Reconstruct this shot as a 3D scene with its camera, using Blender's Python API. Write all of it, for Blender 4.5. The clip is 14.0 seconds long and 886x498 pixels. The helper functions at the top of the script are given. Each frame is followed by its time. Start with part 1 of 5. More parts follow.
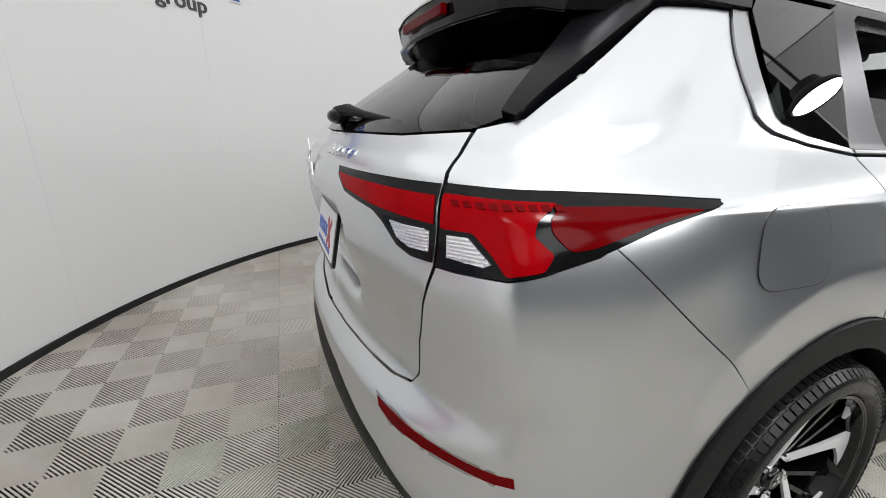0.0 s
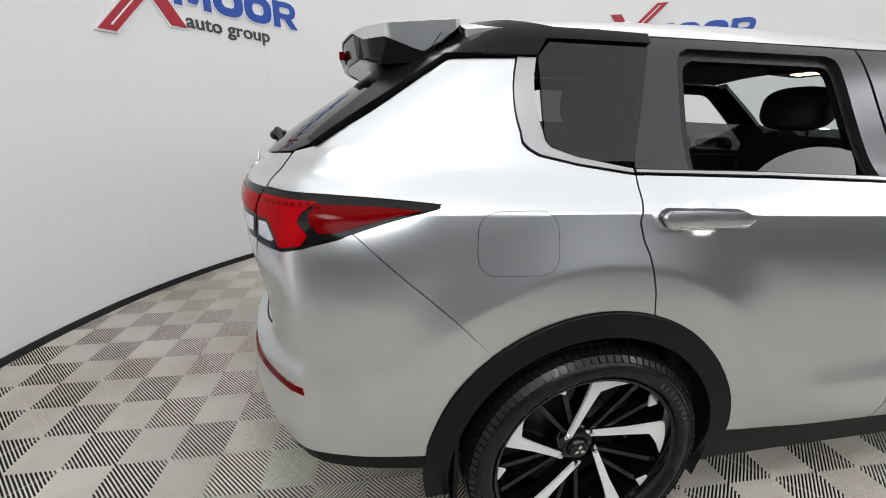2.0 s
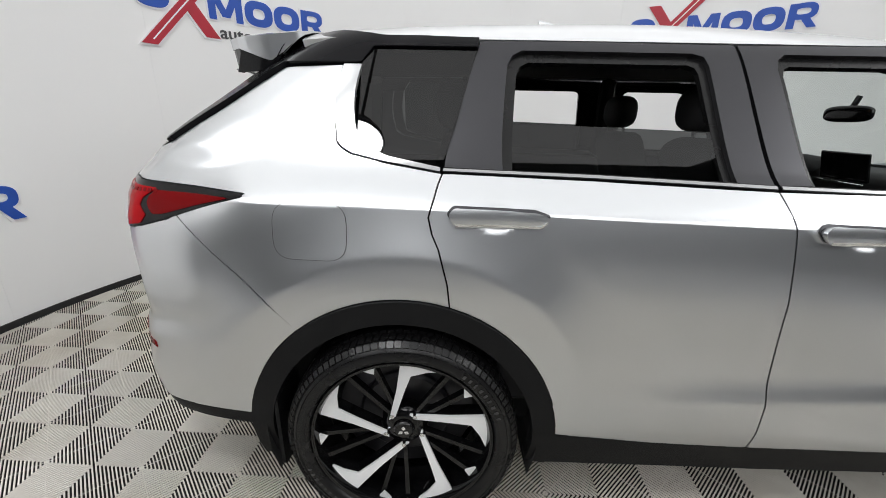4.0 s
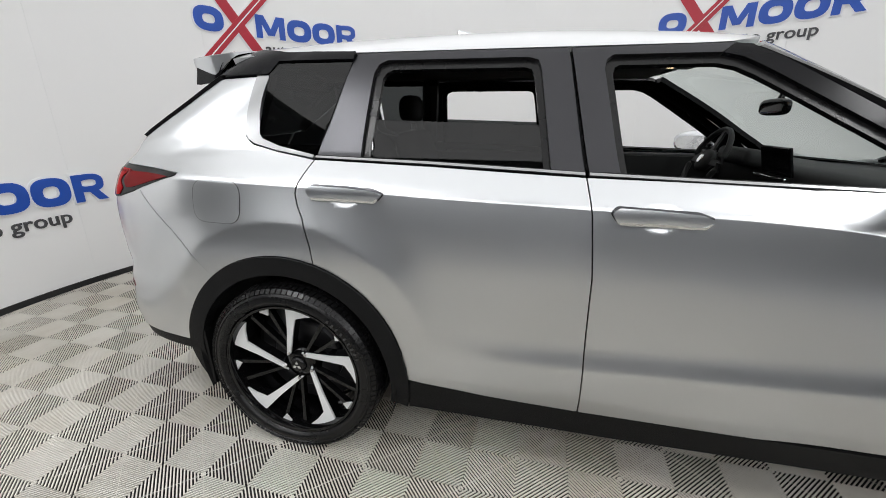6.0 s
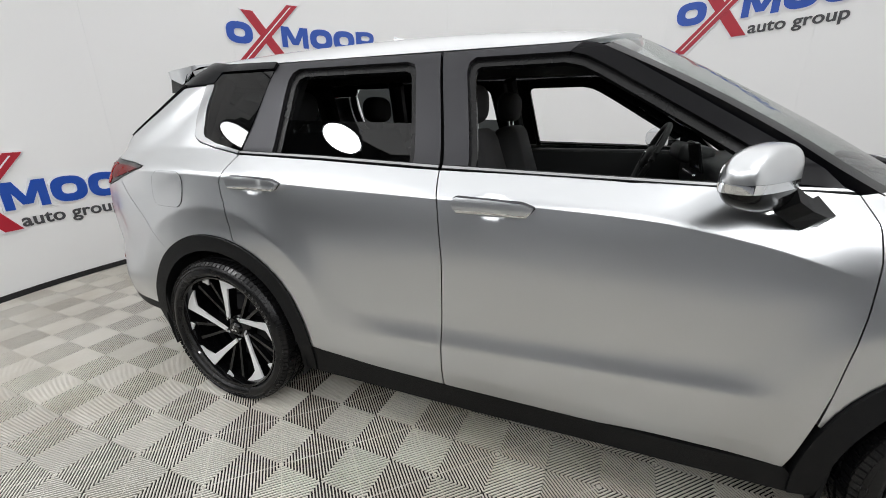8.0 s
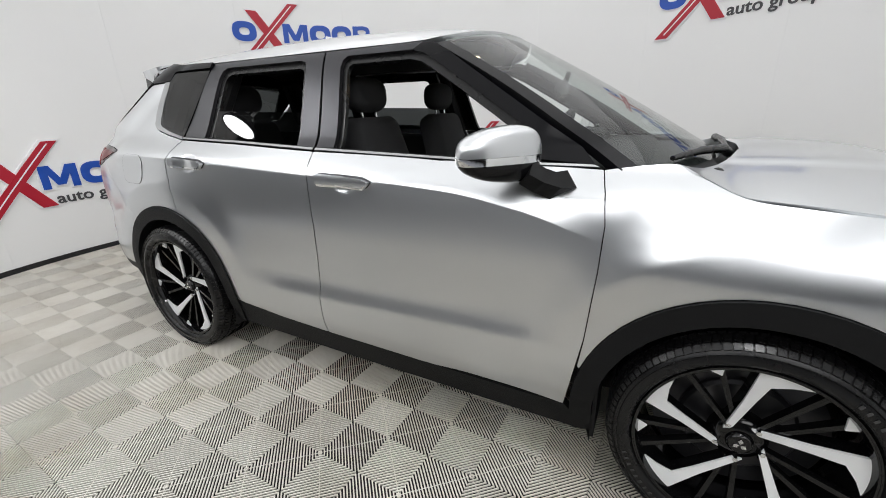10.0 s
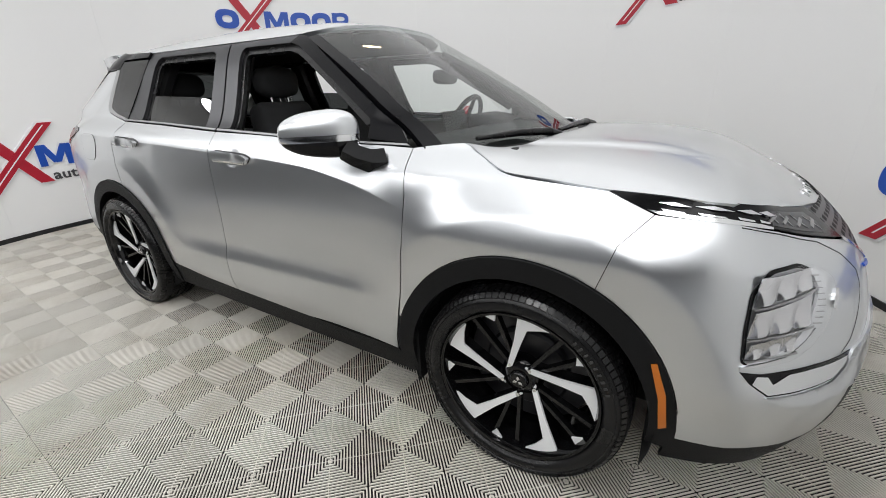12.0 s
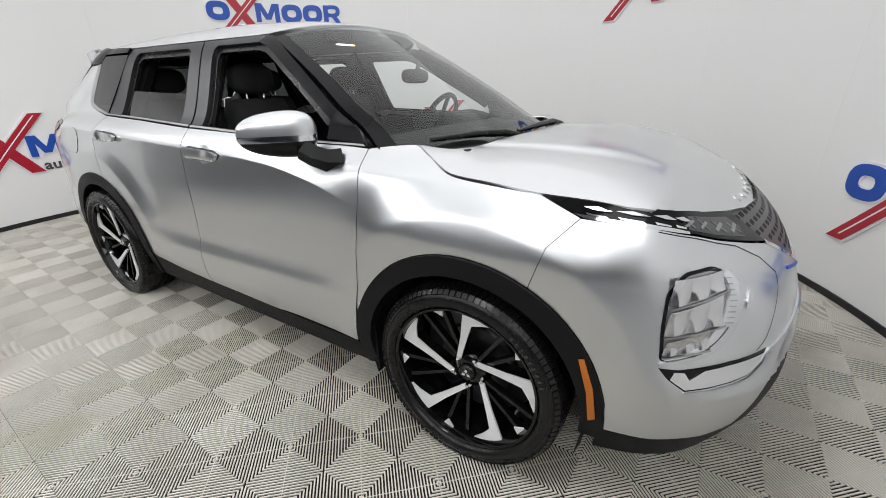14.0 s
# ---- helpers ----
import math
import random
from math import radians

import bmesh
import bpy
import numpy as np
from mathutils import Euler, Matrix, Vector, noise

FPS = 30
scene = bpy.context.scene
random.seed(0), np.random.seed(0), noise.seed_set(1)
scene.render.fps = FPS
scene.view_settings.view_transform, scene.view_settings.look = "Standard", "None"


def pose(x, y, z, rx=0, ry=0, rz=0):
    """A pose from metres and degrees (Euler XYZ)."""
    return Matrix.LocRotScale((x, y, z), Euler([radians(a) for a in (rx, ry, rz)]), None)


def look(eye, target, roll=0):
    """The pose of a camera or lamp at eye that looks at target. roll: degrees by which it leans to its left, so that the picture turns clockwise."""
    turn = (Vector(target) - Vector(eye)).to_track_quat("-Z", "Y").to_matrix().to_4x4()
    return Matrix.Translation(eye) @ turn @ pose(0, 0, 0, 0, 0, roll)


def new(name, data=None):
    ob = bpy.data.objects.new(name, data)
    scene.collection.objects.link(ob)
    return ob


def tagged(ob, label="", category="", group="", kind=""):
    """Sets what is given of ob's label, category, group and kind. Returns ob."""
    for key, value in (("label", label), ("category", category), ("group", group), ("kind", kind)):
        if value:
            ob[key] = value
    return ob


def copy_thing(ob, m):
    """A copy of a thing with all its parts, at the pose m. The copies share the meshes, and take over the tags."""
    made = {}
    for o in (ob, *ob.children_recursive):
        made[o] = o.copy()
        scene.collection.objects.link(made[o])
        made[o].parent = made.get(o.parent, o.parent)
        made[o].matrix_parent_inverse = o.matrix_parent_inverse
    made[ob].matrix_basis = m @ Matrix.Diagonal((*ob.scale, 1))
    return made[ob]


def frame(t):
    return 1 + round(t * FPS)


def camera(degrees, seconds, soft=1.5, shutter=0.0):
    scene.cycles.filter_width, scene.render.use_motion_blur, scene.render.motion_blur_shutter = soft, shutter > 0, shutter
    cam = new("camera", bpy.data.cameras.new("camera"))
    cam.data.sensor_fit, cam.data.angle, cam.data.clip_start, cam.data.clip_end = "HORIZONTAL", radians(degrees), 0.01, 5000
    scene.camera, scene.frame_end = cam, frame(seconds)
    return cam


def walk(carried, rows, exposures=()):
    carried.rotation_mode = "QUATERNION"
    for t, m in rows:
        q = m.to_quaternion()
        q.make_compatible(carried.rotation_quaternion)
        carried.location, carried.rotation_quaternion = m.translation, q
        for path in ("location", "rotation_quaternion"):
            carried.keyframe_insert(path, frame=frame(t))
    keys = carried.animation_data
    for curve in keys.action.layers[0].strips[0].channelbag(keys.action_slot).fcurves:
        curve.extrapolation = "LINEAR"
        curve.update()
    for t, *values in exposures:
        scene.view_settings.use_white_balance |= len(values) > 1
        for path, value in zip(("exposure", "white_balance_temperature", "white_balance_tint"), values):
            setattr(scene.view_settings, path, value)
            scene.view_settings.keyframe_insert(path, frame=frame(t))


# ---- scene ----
# ---- camera ----
cam = camera(95.6, 14.0, soft=0.9)
PATH = [
    (0, (-1.158, -1.264, 1.257), (-0.39, 0.478, 0.646), 1.1),
    (0.5, (-1.113, -1.453, 1.266), (-0.448, 0.33, 0.652), 1.2),
    (1, (-0.998, -1.57, 1.301), (-0.437, 0.25, 0.691), 1.1),
    (1.5, (-0.771, -1.647, 1.319), (-0.307, 0.2, 0.707), 1.0),
    (2, (-0.618, -1.76, 1.328), (-0.254, 0.11, 0.717), 1.0),
    (2.5, (-0.478, -1.9, 1.342), (-0.211, -0.016, 0.725), 1.0),
    (3, (-0.277, -1.927, 1.348), (-0.103, -0.035, 0.726), 1.0),
    (5.5, (0.697, -2.062, 1.349), (0.395, -0.185, 0.726), 0.7),
    (6, (0.89, -2.143, 1.341), (0.494, -0.283, 0.722), 0.3),
    (6.5, (1.086, -2.111, 1.354), (0.604, -0.271, 0.736), 0.1),
    (7, (1.284, -2.065, 1.36), (0.727, -0.246, 0.743), -0.2),
    (7.5, (1.443, -2.122, 1.348), (0.815, -0.327, 0.73), -0.4),
    (10, (2.37, -2.09, 1.331), (1.488, -0.424, 0.663), -1.4),
    (10.5, (2.584, -1.987, 1.328), (1.679, -0.34, 0.643), -1.5),
    (11, (2.755, -1.985, 1.325), (1.829, -0.358, 0.623), -1.4),
    (11.5, (2.934, -2.035, 1.319), (1.991, -0.422, 0.606), -1.2),
    (12, (3.086, -1.986, 1.326), (2.123, -0.393, 0.595), -1.3),
    (12.5, (3.2, -1.935, 1.332), (2.225, -0.356, 0.586), -1.3),
    (13, (3.252, -1.92, 1.334), (2.273, -0.347, 0.581), -1.2),
    (13.5, (3.265, -1.925, 1.349), (2.293, -0.352, 0.588), -0.9),
    (14, (3.265, -1.933, 1.364), (2.303, -0.357, 0.597), -0.7),
]
EXPOSURE = 0.90
walk(cam, [(t, look(eye, target, roll)) for t, eye, target, roll in PATH], [(0.0, EXPOSURE), (14.0, EXPOSURE)])

# ---- light: round hanging lamps, plus added fill lamps and a glowing fill ceiling ----
world = bpy.data.worlds.new("world")
world.use_nodes = True
world.node_tree.nodes["Background"].inputs[0].default_value = (0.03, 0.032, 0.035, 1)
world.node_tree.nodes["Background"].inputs[1].default_value = 1.0
scene.world = world
CEILING_Z, WALL_TOP, CEILING_FRONT = 4.8, 3.7, -3.2
CEILING_GLOW, SIDE_STRENGTH = 0.46, 1.9
# three hanging lamps on the open side of the booth
LAMPS = [(-0.50, -1.78, 2.45), (-1.65, -1.78, 2.45), (2.78, -1.42, 2.45)]
# large fill lamps added on stands outside the opening, turned to the car: x, y, height, turn
FILL_LAMPS = [(-2.2, -3.9, 3.0, 18), (-0.2, -4.3, 3.1, 6), (1.9, -4.3, 3.1, -4), (4.0, -3.9, 3.0, -16), (4.9, -3.3, 2.9, -36)]


# ---- materials ----
def nodes_of(name):
    m = bpy.data.materials.new(name)
    m.use_nodes = True
    return m, m.node_tree.nodes, m.node_tree.links, m.node_tree.nodes["Principled BSDF"]


def surface(name, color, rough=0.5, metal=0.0, spread=0.06, size=6.0, bump=0.0, bump_size=120.0, coat=0.0, coat_rough=0.03, rough_spread=0.05, fine=0.0, fine_size=300.0, spec=0.5, stains=0.0):
    """A procedural material: colour varied by broad and fine noise, roughness varied, fine relief."""
    m, n, l, p = nodes_of(name)
    co = n.new("ShaderNodeTexCoord")
    broad = n.new("ShaderNodeTexNoise")
    broad.inputs["Scale"].default_value, broad.inputs["Detail"].default_value = size, 5
    l.new(co.outputs["Object"], broad.inputs["Vector"])
    small = n.new("ShaderNodeTexNoise")
    small.inputs["Scale"].default_value, small.inputs["Detail"].default_value = fine_size, 2
    l.new(co.outputs["Object"], small.inputs["Vector"])
    mix = n.new("ShaderNodeMath")
    mix.operation = "MULTIPLY_ADD"
    mix.inputs[1].default_value, mix.inputs[2].default_value = 2 * spread, 1 - spread
    l.new(broad.outputs[0], mix.inputs[0])
    mix2 = n.new("ShaderNodeMath")
    mix2.operation = "MULTIPLY_ADD"
    mix2.inputs[1].default_value = 2 * fine
    l.new(small.outputs[0], mix2.inputs[0])
    sub = n.new("ShaderNodeMath")
    sub.operation = "SUBTRACT"
    sub.inputs[1].default_value = fine
    l.new(mix.outputs[0], sub.inputs[0])
    l.new(sub.outputs[0], mix2.inputs[2])
    scale = n.new("ShaderNodeVectorMath")
    scale.operation = "SCALE"
    scale.inputs[0].default_value = color[:3]
    l.new(mix2.outputs[0], scale.inputs["Scale"])
    l.new(scale.outputs[0], p.inputs["Base Color"])
    if stains:
        place, blot, cut, wash = n.new("ShaderNodeNewGeometry"), n.new("ShaderNodeTexNoise"), n.new("ShaderNodeMapRange"), n.new("ShaderNodeMix")
        blot.inputs["Scale"].default_value, blot.inputs["Detail"].default_value, blot.inputs["Roughness"].default_value = 1.1, 8, 0.65
        cut.inputs["From Min"].default_value, cut.inputs["From Max"].default_value, cut.inputs["To Max"].default_value = 0.45, 0.72, stains
        wash.data_type, wash.blend_type = "RGBA", "MULTIPLY"
        wash.inputs[7].default_value = (0.52, 0.45, 0.36, 1)
        l.new(place.outputs["Position"], blot.inputs["Vector"])
        l.new(blot.outputs[0], cut.inputs["Value"])
        l.new(cut.outputs[0], wash.inputs[0])
        l.new(scale.outputs[0], wash.inputs[6])
        l.new(wash.outputs[2], p.inputs["Base Color"])
    r = n.new("ShaderNodeMath")
    r.operation = "MULTIPLY_ADD"
    r.inputs[1].default_value, r.inputs[2].default_value = 2 * rough_spread, rough - rough_spread
    l.new(broad.outputs[0], r.inputs[0])
    l.new(r.outputs[0], p.inputs["Roughness"])
    p.inputs["Metallic"].default_value = metal
    p.inputs["Specular IOR Level"].default_value = spec
    p.inputs["Coat Weight"].default_value, p.inputs["Coat Roughness"].default_value = coat, coat_rough
    if bump:
        tex = n.new("ShaderNodeTexNoise")
        tex.inputs["Scale"].default_value, tex.inputs["Detail"].default_value = bump_size, 3
        l.new(co.outputs["Object"], tex.inputs["Vector"])
        b = n.new("ShaderNodeBump")
        b.inputs["Strength"].default_value, b.inputs["Distance"].default_value = bump, 0.002
        l.new(tex.outputs[0], b.inputs["Height"])
        l.new(b.outputs[0], p.inputs["Normal"])
    return m


def glass(name, tint, rough=0.0, ior=1.5):
    """Thin glass: tinted see-through, with gloss by Fresnel."""
    m = bpy.data.materials.new(name)
    m.use_nodes = True
    n, l = m.node_tree.nodes, m.node_tree.links
    n.remove(n["Principled BSDF"])
    t, g, f, mix = n.new("ShaderNodeBsdfTransparent"), n.new("ShaderNodeBsdfGlossy"), n.new("ShaderNodeLayerWeight"), n.new("ShaderNodeMixShader")
    t.inputs[0].default_value = (*tint, 1)
    g.inputs["Roughness"].default_value = rough
    f.inputs["Blend"].default_value = 0.5
    bend, lift = n.new("ShaderNodeMath"), n.new("ShaderNodeMath")
    bend.operation, lift.operation = "POWER", "MULTIPLY_ADD"
    bend.inputs[1].default_value = 4.2
    base_gloss = ((ior - 1) / (ior + 1)) ** 2 * 1.2
    lift.inputs[1].default_value, lift.inputs[2].default_value = 1 - base_gloss, base_gloss
    l.new(f.outputs["Facing"], bend.inputs[0])
    l.new(bend.outputs[0], lift.inputs[0])
    l.new(lift.outputs[0], mix.inputs[0])
    l.new(t.outputs[0], mix.inputs[1])
    l.new(g.outputs[0], mix.inputs[2])
    l.new(mix.outputs[0], n["Material Output"].inputs[0])
    return m


def lamp_material(name, color, strength):
    m, n, l, p = nodes_of(name)
    p.inputs["Base Color"].default_value = (0.8, 0.8, 0.8, 1)
    p.inputs["Emission Color"].default_value = (*color, 1)
    p.inputs["Emission Strength"].default_value = strength
    return m


SILVER = surface("silver_paint", (0.685, 0.702, 0.718), 0.30, 1.0, spread=0.012, size=2.0, coat=0.85, coat_rough=0.02, fine=0.03, fine_size=900, rough_spread=0.01)
BLACK_GLOSS = surface("gloss_black", (0.005, 0.005, 0.0055), 0.12, 0.0, spread=0.1, spec=0.22)
PILLAR_BLACK = surface("black_pillar_film", (0.005, 0.005, 0.006), 0.22, 0.0, spread=0.08, spec=0.13)
DARK_SATIN = surface("dark_grey_frame", (0.055, 0.055, 0.059), 0.36, 0.85, spread=0.06)
GRILLE_GREY = surface("dark_chrome_mesh", (0.12, 0.12, 0.124), 0.36, 0.8, spread=0.06)
CLADDING = surface("grained_black_plastic", (0.007, 0.0072, 0.0076), 0.5, 0.0, spread=0.12, bump=0.35, bump_size=500, spec=0.15)
RUBBER = surface("tyre_rubber", (0.006, 0.006, 0.0063), 0.27, 0.0, spread=0.15, bump=0.2, bump_size=300, spec=0.32)
TYRE_MARK = surface("raised_tyre_marks", (0.04, 0.04, 0.04), 0.35, 0.0, spread=0.2)
CHROME = surface("chrome", (0.78, 0.79, 0.80), 0.10, 1.0, spread=0.02)
SATIN_CHROME = surface("satin_chrome", (0.40, 0.405, 0.41), 0.32, 1.0, spread=0.03)
MACHINED = surface("machined_alloy", (0.84, 0.85, 0.86), 0.30, 0.25, spread=0.03, coat=0.4)
ALLOY_BLACK = surface("black_alloy", (0.003, 0.003, 0.0033), 0.09, 0.0, spread=0.1, spec=0.45)
SEAT_CLOTH = surface("black_seat_cloth", (0.010, 0.010, 0.011), 0.85, 0.0, spread=0.15, bump=0.5, bump_size=700)
INTERIOR = surface("dark_interior_plastic", (0.008, 0.008, 0.0085), 0.6, 0.0, spread=0.1, bump=0.2, bump_size=400, spec=0.3)
HEADLINING = surface("grey_headlining", (0.07, 0.07, 0.068), 0.9, 0.0, spread=0.05, bump=0.3, bump_size=600)
DARK_VOID = surface("black_underside", (0.008, 0.008, 0.008), 0.9, 0.0, spread=0.1)
RED_LENS = surface("red_lens", (0.27, 0.0008, 0.003), 0.12, 0.0, spread=0.35, size=16, spec=0.05)
DARK_RED = surface("dark_red_lens", (0.12, 0.0005, 0.0014), 0.12, 0.0, spread=0.15, spec=0.08)
CLEAR_LENS = surface("clear_lens_reflector", (0.86, 0.86, 0.88), 0.22, 0.45, spread=0.2, size=60, coat=0.5, bump=0.6, bump_size=45)
LAMP_MIRROR = surface("lamp_mirror", (0.74, 0.74, 0.76), 0.16, 1.0, spread=0.10, size=40, rough_spread=0.06)
LAMP_BOWL = surface("lamp_bowl", (0.60, 0.60, 0.62), 0.30, 0.9, spread=0.10, size=30)
LIGHT_GUIDE = surface("frosted_light_guide", (0.62, 0.63, 0.65), 0.35, 0.0, spread=0.05, size=30, coat=0.5)
AMBER = surface("amber_lens", (0.46, 0.125, 0.004), 0.3, 0.0, spread=0.08, coat=0.3)
TINT = glass("privacy_glass", (0.065, 0.07, 0.07))
CLEAR = glass("clear_glass", (0.80, 0.85, 0.83))
LENS = glass("clear_lens", (0.97, 0.97, 0.97))
WALL_WHITE = surface("white_wall_panel", (0.85, 0.85, 0.845), 0.55, 0.0, spread=0.015, size=0.8, bump=0.05, bump_size=60)
SKIRT = surface("black_base_strip", (0.012, 0.012, 0.013), 0.5, 0.0)
TILE = surface("grey_floor_tile", (0.71, 0.682, 0.618), 0.5, 0.0, stains=0.55, spread=0.10, size=3.0, fine=0.06, fine_size=90, bump=0.15, bump_size=250)
tile_info, tile_map, tile_mul = TILE.node_tree.nodes.new("ShaderNodeObjectInfo"), TILE.node_tree.nodes.new("ShaderNodeMapRange"), TILE.node_tree.nodes.new("ShaderNodeVectorMath")
tile_map.inputs["To Min"].default_value, tile_map.inputs["To Max"].default_value = 0.90, 1.08
tile_mul.operation = "SCALE"
TILE.node_tree.links.new(tile_info.outputs["Random"], tile_map.inputs["Value"])
TILE.node_tree.links.new(tile_map.outputs[0], tile_mul.inputs["Scale"])
TILE.node_tree.links.new(TILE.node_tree.nodes["Principled BSDF"].inputs["Base Color"].links[0].from_socket, tile_mul.inputs[0])
TILE.node_tree.links.new(tile_mul.outputs[0], TILE.node_tree.nodes["Principled BSDF"].inputs["Base Color"])
TILE_GAP = surface("dark_under_floor", (0.012, 0.011, 0.010), 0.9, 0.0, spread=0.3, size=8)
HALL = surface("grey_hall_paint", (0.34, 0.345, 0.36), 0.9, 0.0)
CONCRETE = surface("hall_concrete", (0.40, 0.41, 0.44), 0.6, 0.0, spread=0.12, size=1.5, fine=0.04, bump=0.1)
SIGN_BLUE = surface("sign_blue", (0.012, 0.075, 0.42), 0.35, 0.0, spread=0.08, size=5)
SIGN_RED = surface("sign_red", (0.42, 0.012, 0.03), 0.35, 0.0, spread=0.08, size=5)
SIGN_WHITE = surface("sign_white_edge", (0.82, 0.82, 0.84), 0.4, 0.0)
SIGN_GREY = surface("sign_dark_grey", (0.06, 0.06, 0.065), 0.5, 0.0)
# the ceiling is no lamp; its emission is added fill light
CEILING_FILL = lamp_material("glowing_ceiling_fill", (0.985, 0.99, 1.0), CEILING_GLOW)
# fill light added to brighten the car's side, the floor and the wall
LIGHT_SIDE = lamp_material("fill_lamp_diffuser", (0.985, 0.99, 1.0), SIDE_STRENGTH)
LIGHT_LOW = lamp_material("low_lamp_diffuser", (0.985, 0.99, 1.0), 29.0)
LIGHT_DIM = lamp_material("dimmer_lamp_diffuser", (0.985, 0.99, 1.0), 12.0)
DOME_ON = lamp_material("dome_lamp_diffuser", (1.0, 0.72, 0.42), 3.0)


# ---- mesh helpers ----
def part(name, bm, material, parent=None, label="", smooth=False, **tags):
    """Links a bmesh as one mesh object under a thing or a part."""
    me = bpy.data.meshes.new(name)
    bmesh.ops.recalc_face_normals(bm, faces=bm.faces)
    bm.to_mesh(me)
    bm.free()
    me.materials.append(material)
    if smooth:
        me.shade_smooth()
        me.set_sharp_from_angle(angle=radians(38))
    ob = new(name, me)
    ob.parent = parent
    return tagged(ob, label, **tags)


def thing(name, label, category, at=None, **tags):
    ob = new(name)
    if at is not None:
        ob.matrix_basis = at
    return tagged(ob, label, category, **tags)


def box(bm, x0, x1, y0, y1, z0, z1, m=None, bevel=0.0):
    """Adds a box, with rounded edges if wanted."""
    made = bmesh.ops.create_cube(bm, size=1, matrix=Matrix.LocRotScale(((x0 + x1) / 2, (y0 + y1) / 2, (z0 + z1) / 2), None, (x1 - x0, y1 - y0, z1 - z0)))
    vs = made["verts"]
    if bevel:
        es = list({e for v in vs for e in v.link_edges})
        out = bmesh.ops.bevel(bm, geom=es, offset=bevel, segments=3, profile=0.5, affect="EDGES")
        vs = list({v for v in out["verts"]} | {v for v in vs if v.is_valid})
    if m is not None:
        bmesh.ops.transform(bm, matrix=m, verts=vs)
    return bm


def lathe(bm, profile, steps=48, m=None):
    """Spins (radius, height) points about z."""
    rings = []
    for r, h in profile:
        rings.append([bm.verts.new((r * math.cos(2 * math.pi * i / steps), r * math.sin(2 * math.pi * i / steps), h)) for i in range(steps)])
    for a, b in zip(rings, rings[1:]):
        for i in range(steps):
            bm.faces.new((a[i], a[(i + 1) % steps], b[(i + 1) % steps], b[i]))
    if m is not None:
        bmesh.ops.transform(bm, matrix=m, verts=[v for ring in rings for v in ring])
    return bm


def prism(bm, outline, h0, h1, m=None):
    """A flat outline (x, y) drawn out from h0 to h1."""
    a = [bm.verts.new((x, y, h0)) for x, y in outline]
    b = [bm.verts.new((x, y, h1)) for x, y in outline]
    bm.faces.new(a[::-1])
    bm.faces.new(b)
    n = len(a)
    for i in range(n):
        bm.faces.new((a[i], a[(i + 1) % n], b[(i + 1) % n], b[i]))
    if m is not None:
        bmesh.ops.transform(bm, matrix=m, verts=a + b)
    return bm


def tube(bm, points, radius, sides=10):
    """A round bar along points."""
    pts = [Vector(p) for p in points]
    radii = radius if isinstance(radius, (list, tuple)) else [radius] * len(pts)
    rings, up = [], None
    for i, p in enumerate(pts):
        d = (pts[min(i + 1, len(pts) - 1)] - pts[max(i - 1, 0)]).normalized()
        side = d.cross(Vector((0, 0, 1)) if abs(d.z) < 0.9 else Vector((1, 0, 0))).normalized()
        up = side.cross(d)
        rings.append([bm.verts.new(p + radii[i] * (side * math.cos(2 * math.pi * k / sides) + up * math.sin(2 * math.pi * k / sides))) for k in range(sides)])
    for a, b in zip(rings, rings[1:]):
        for k in range(sides):
            bm.faces.new((a[k], a[(k + 1) % sides], b[(k + 1) % sides], b[k]))
    bm.faces.new(rings[0])
    bm.faces.new(rings[-1][::-1])
    return bm


def rounded(points, r, n=5):
    """A closed outline with its corners rounded. r: one radius, or one for each point."""
    out, count = [], len(points)
    for i, p in enumerate(points):
        p = Vector(p[:2])
        a, b = Vector(points[i - 1][:2]), Vector(points[(i + 1) % count][:2])
        ri = r[i] if isinstance(r, (list, tuple)) else r
        if ri <= 0:
            out.append(tuple(p))
            continue
        pa = p + (a - p).normalized() * min(ri, (a - p).length * 0.48)
        pb = p + (b - p).normalized() * min(ri, (b - p).length * 0.48)
        for k in range(n + 1):
            t = k / n
            out.append(tuple(pa * (1 - t) ** 2 + p * 2 * t * (1 - t) + pb * t * t))
    return out


def arc(cx, cz, r, a0, a1, n=14):
    return [(cx + r * math.cos(radians(a0 + (a1 - a0) * i / n)), cz + r * math.sin(radians(a0 + (a1 - a0) * i / n))) for i in range(n + 1)]


# ---- the car's skin: plan outline, heights and section ----
def curve(knots):
    """A smooth curve through (a, b) knots, flat where it would overshoot."""
    xs, ys = [k[0] for k in knots], [k[1] for k in knots]
    d = [(ys[i + 1] - ys[i]) / (xs[i + 1] - xs[i]) for i in range(len(xs) - 1)]
    m = [d[0]] + [0.0 if p * q <= 0 else 2 * p * q / (p + q) for p, q in zip(d, d[1:])] + [d[-1]]

    def at(x):
        if x <= xs[0]:
            return ys[0] + m[0] * (x - xs[0])
        if x >= xs[-1]:
            return ys[-1] + m[-1] * (x - xs[-1])
        lo, hi = 0, len(xs) - 1
        while hi - lo > 1:
            mid = (lo + hi) // 2
            if xs[mid] <= x:
                lo = mid
            else:
                hi = mid
        h = xs[hi] - xs[lo]
        t = (x - xs[lo]) / h
        return (ys[lo] * (1 + 2 * t) * (1 - t) ** 2 + m[lo] * h * t * (1 - t) ** 2 + ys[hi] * t * t * (3 - 2 * t) + m[hi] * h * t * t * (t - 1))
    return at


def ease(a, b, x):
    t = min(1.0, max(0.0, (x - a) / (b - a)))
    return t * t * (3 - 2 * t)


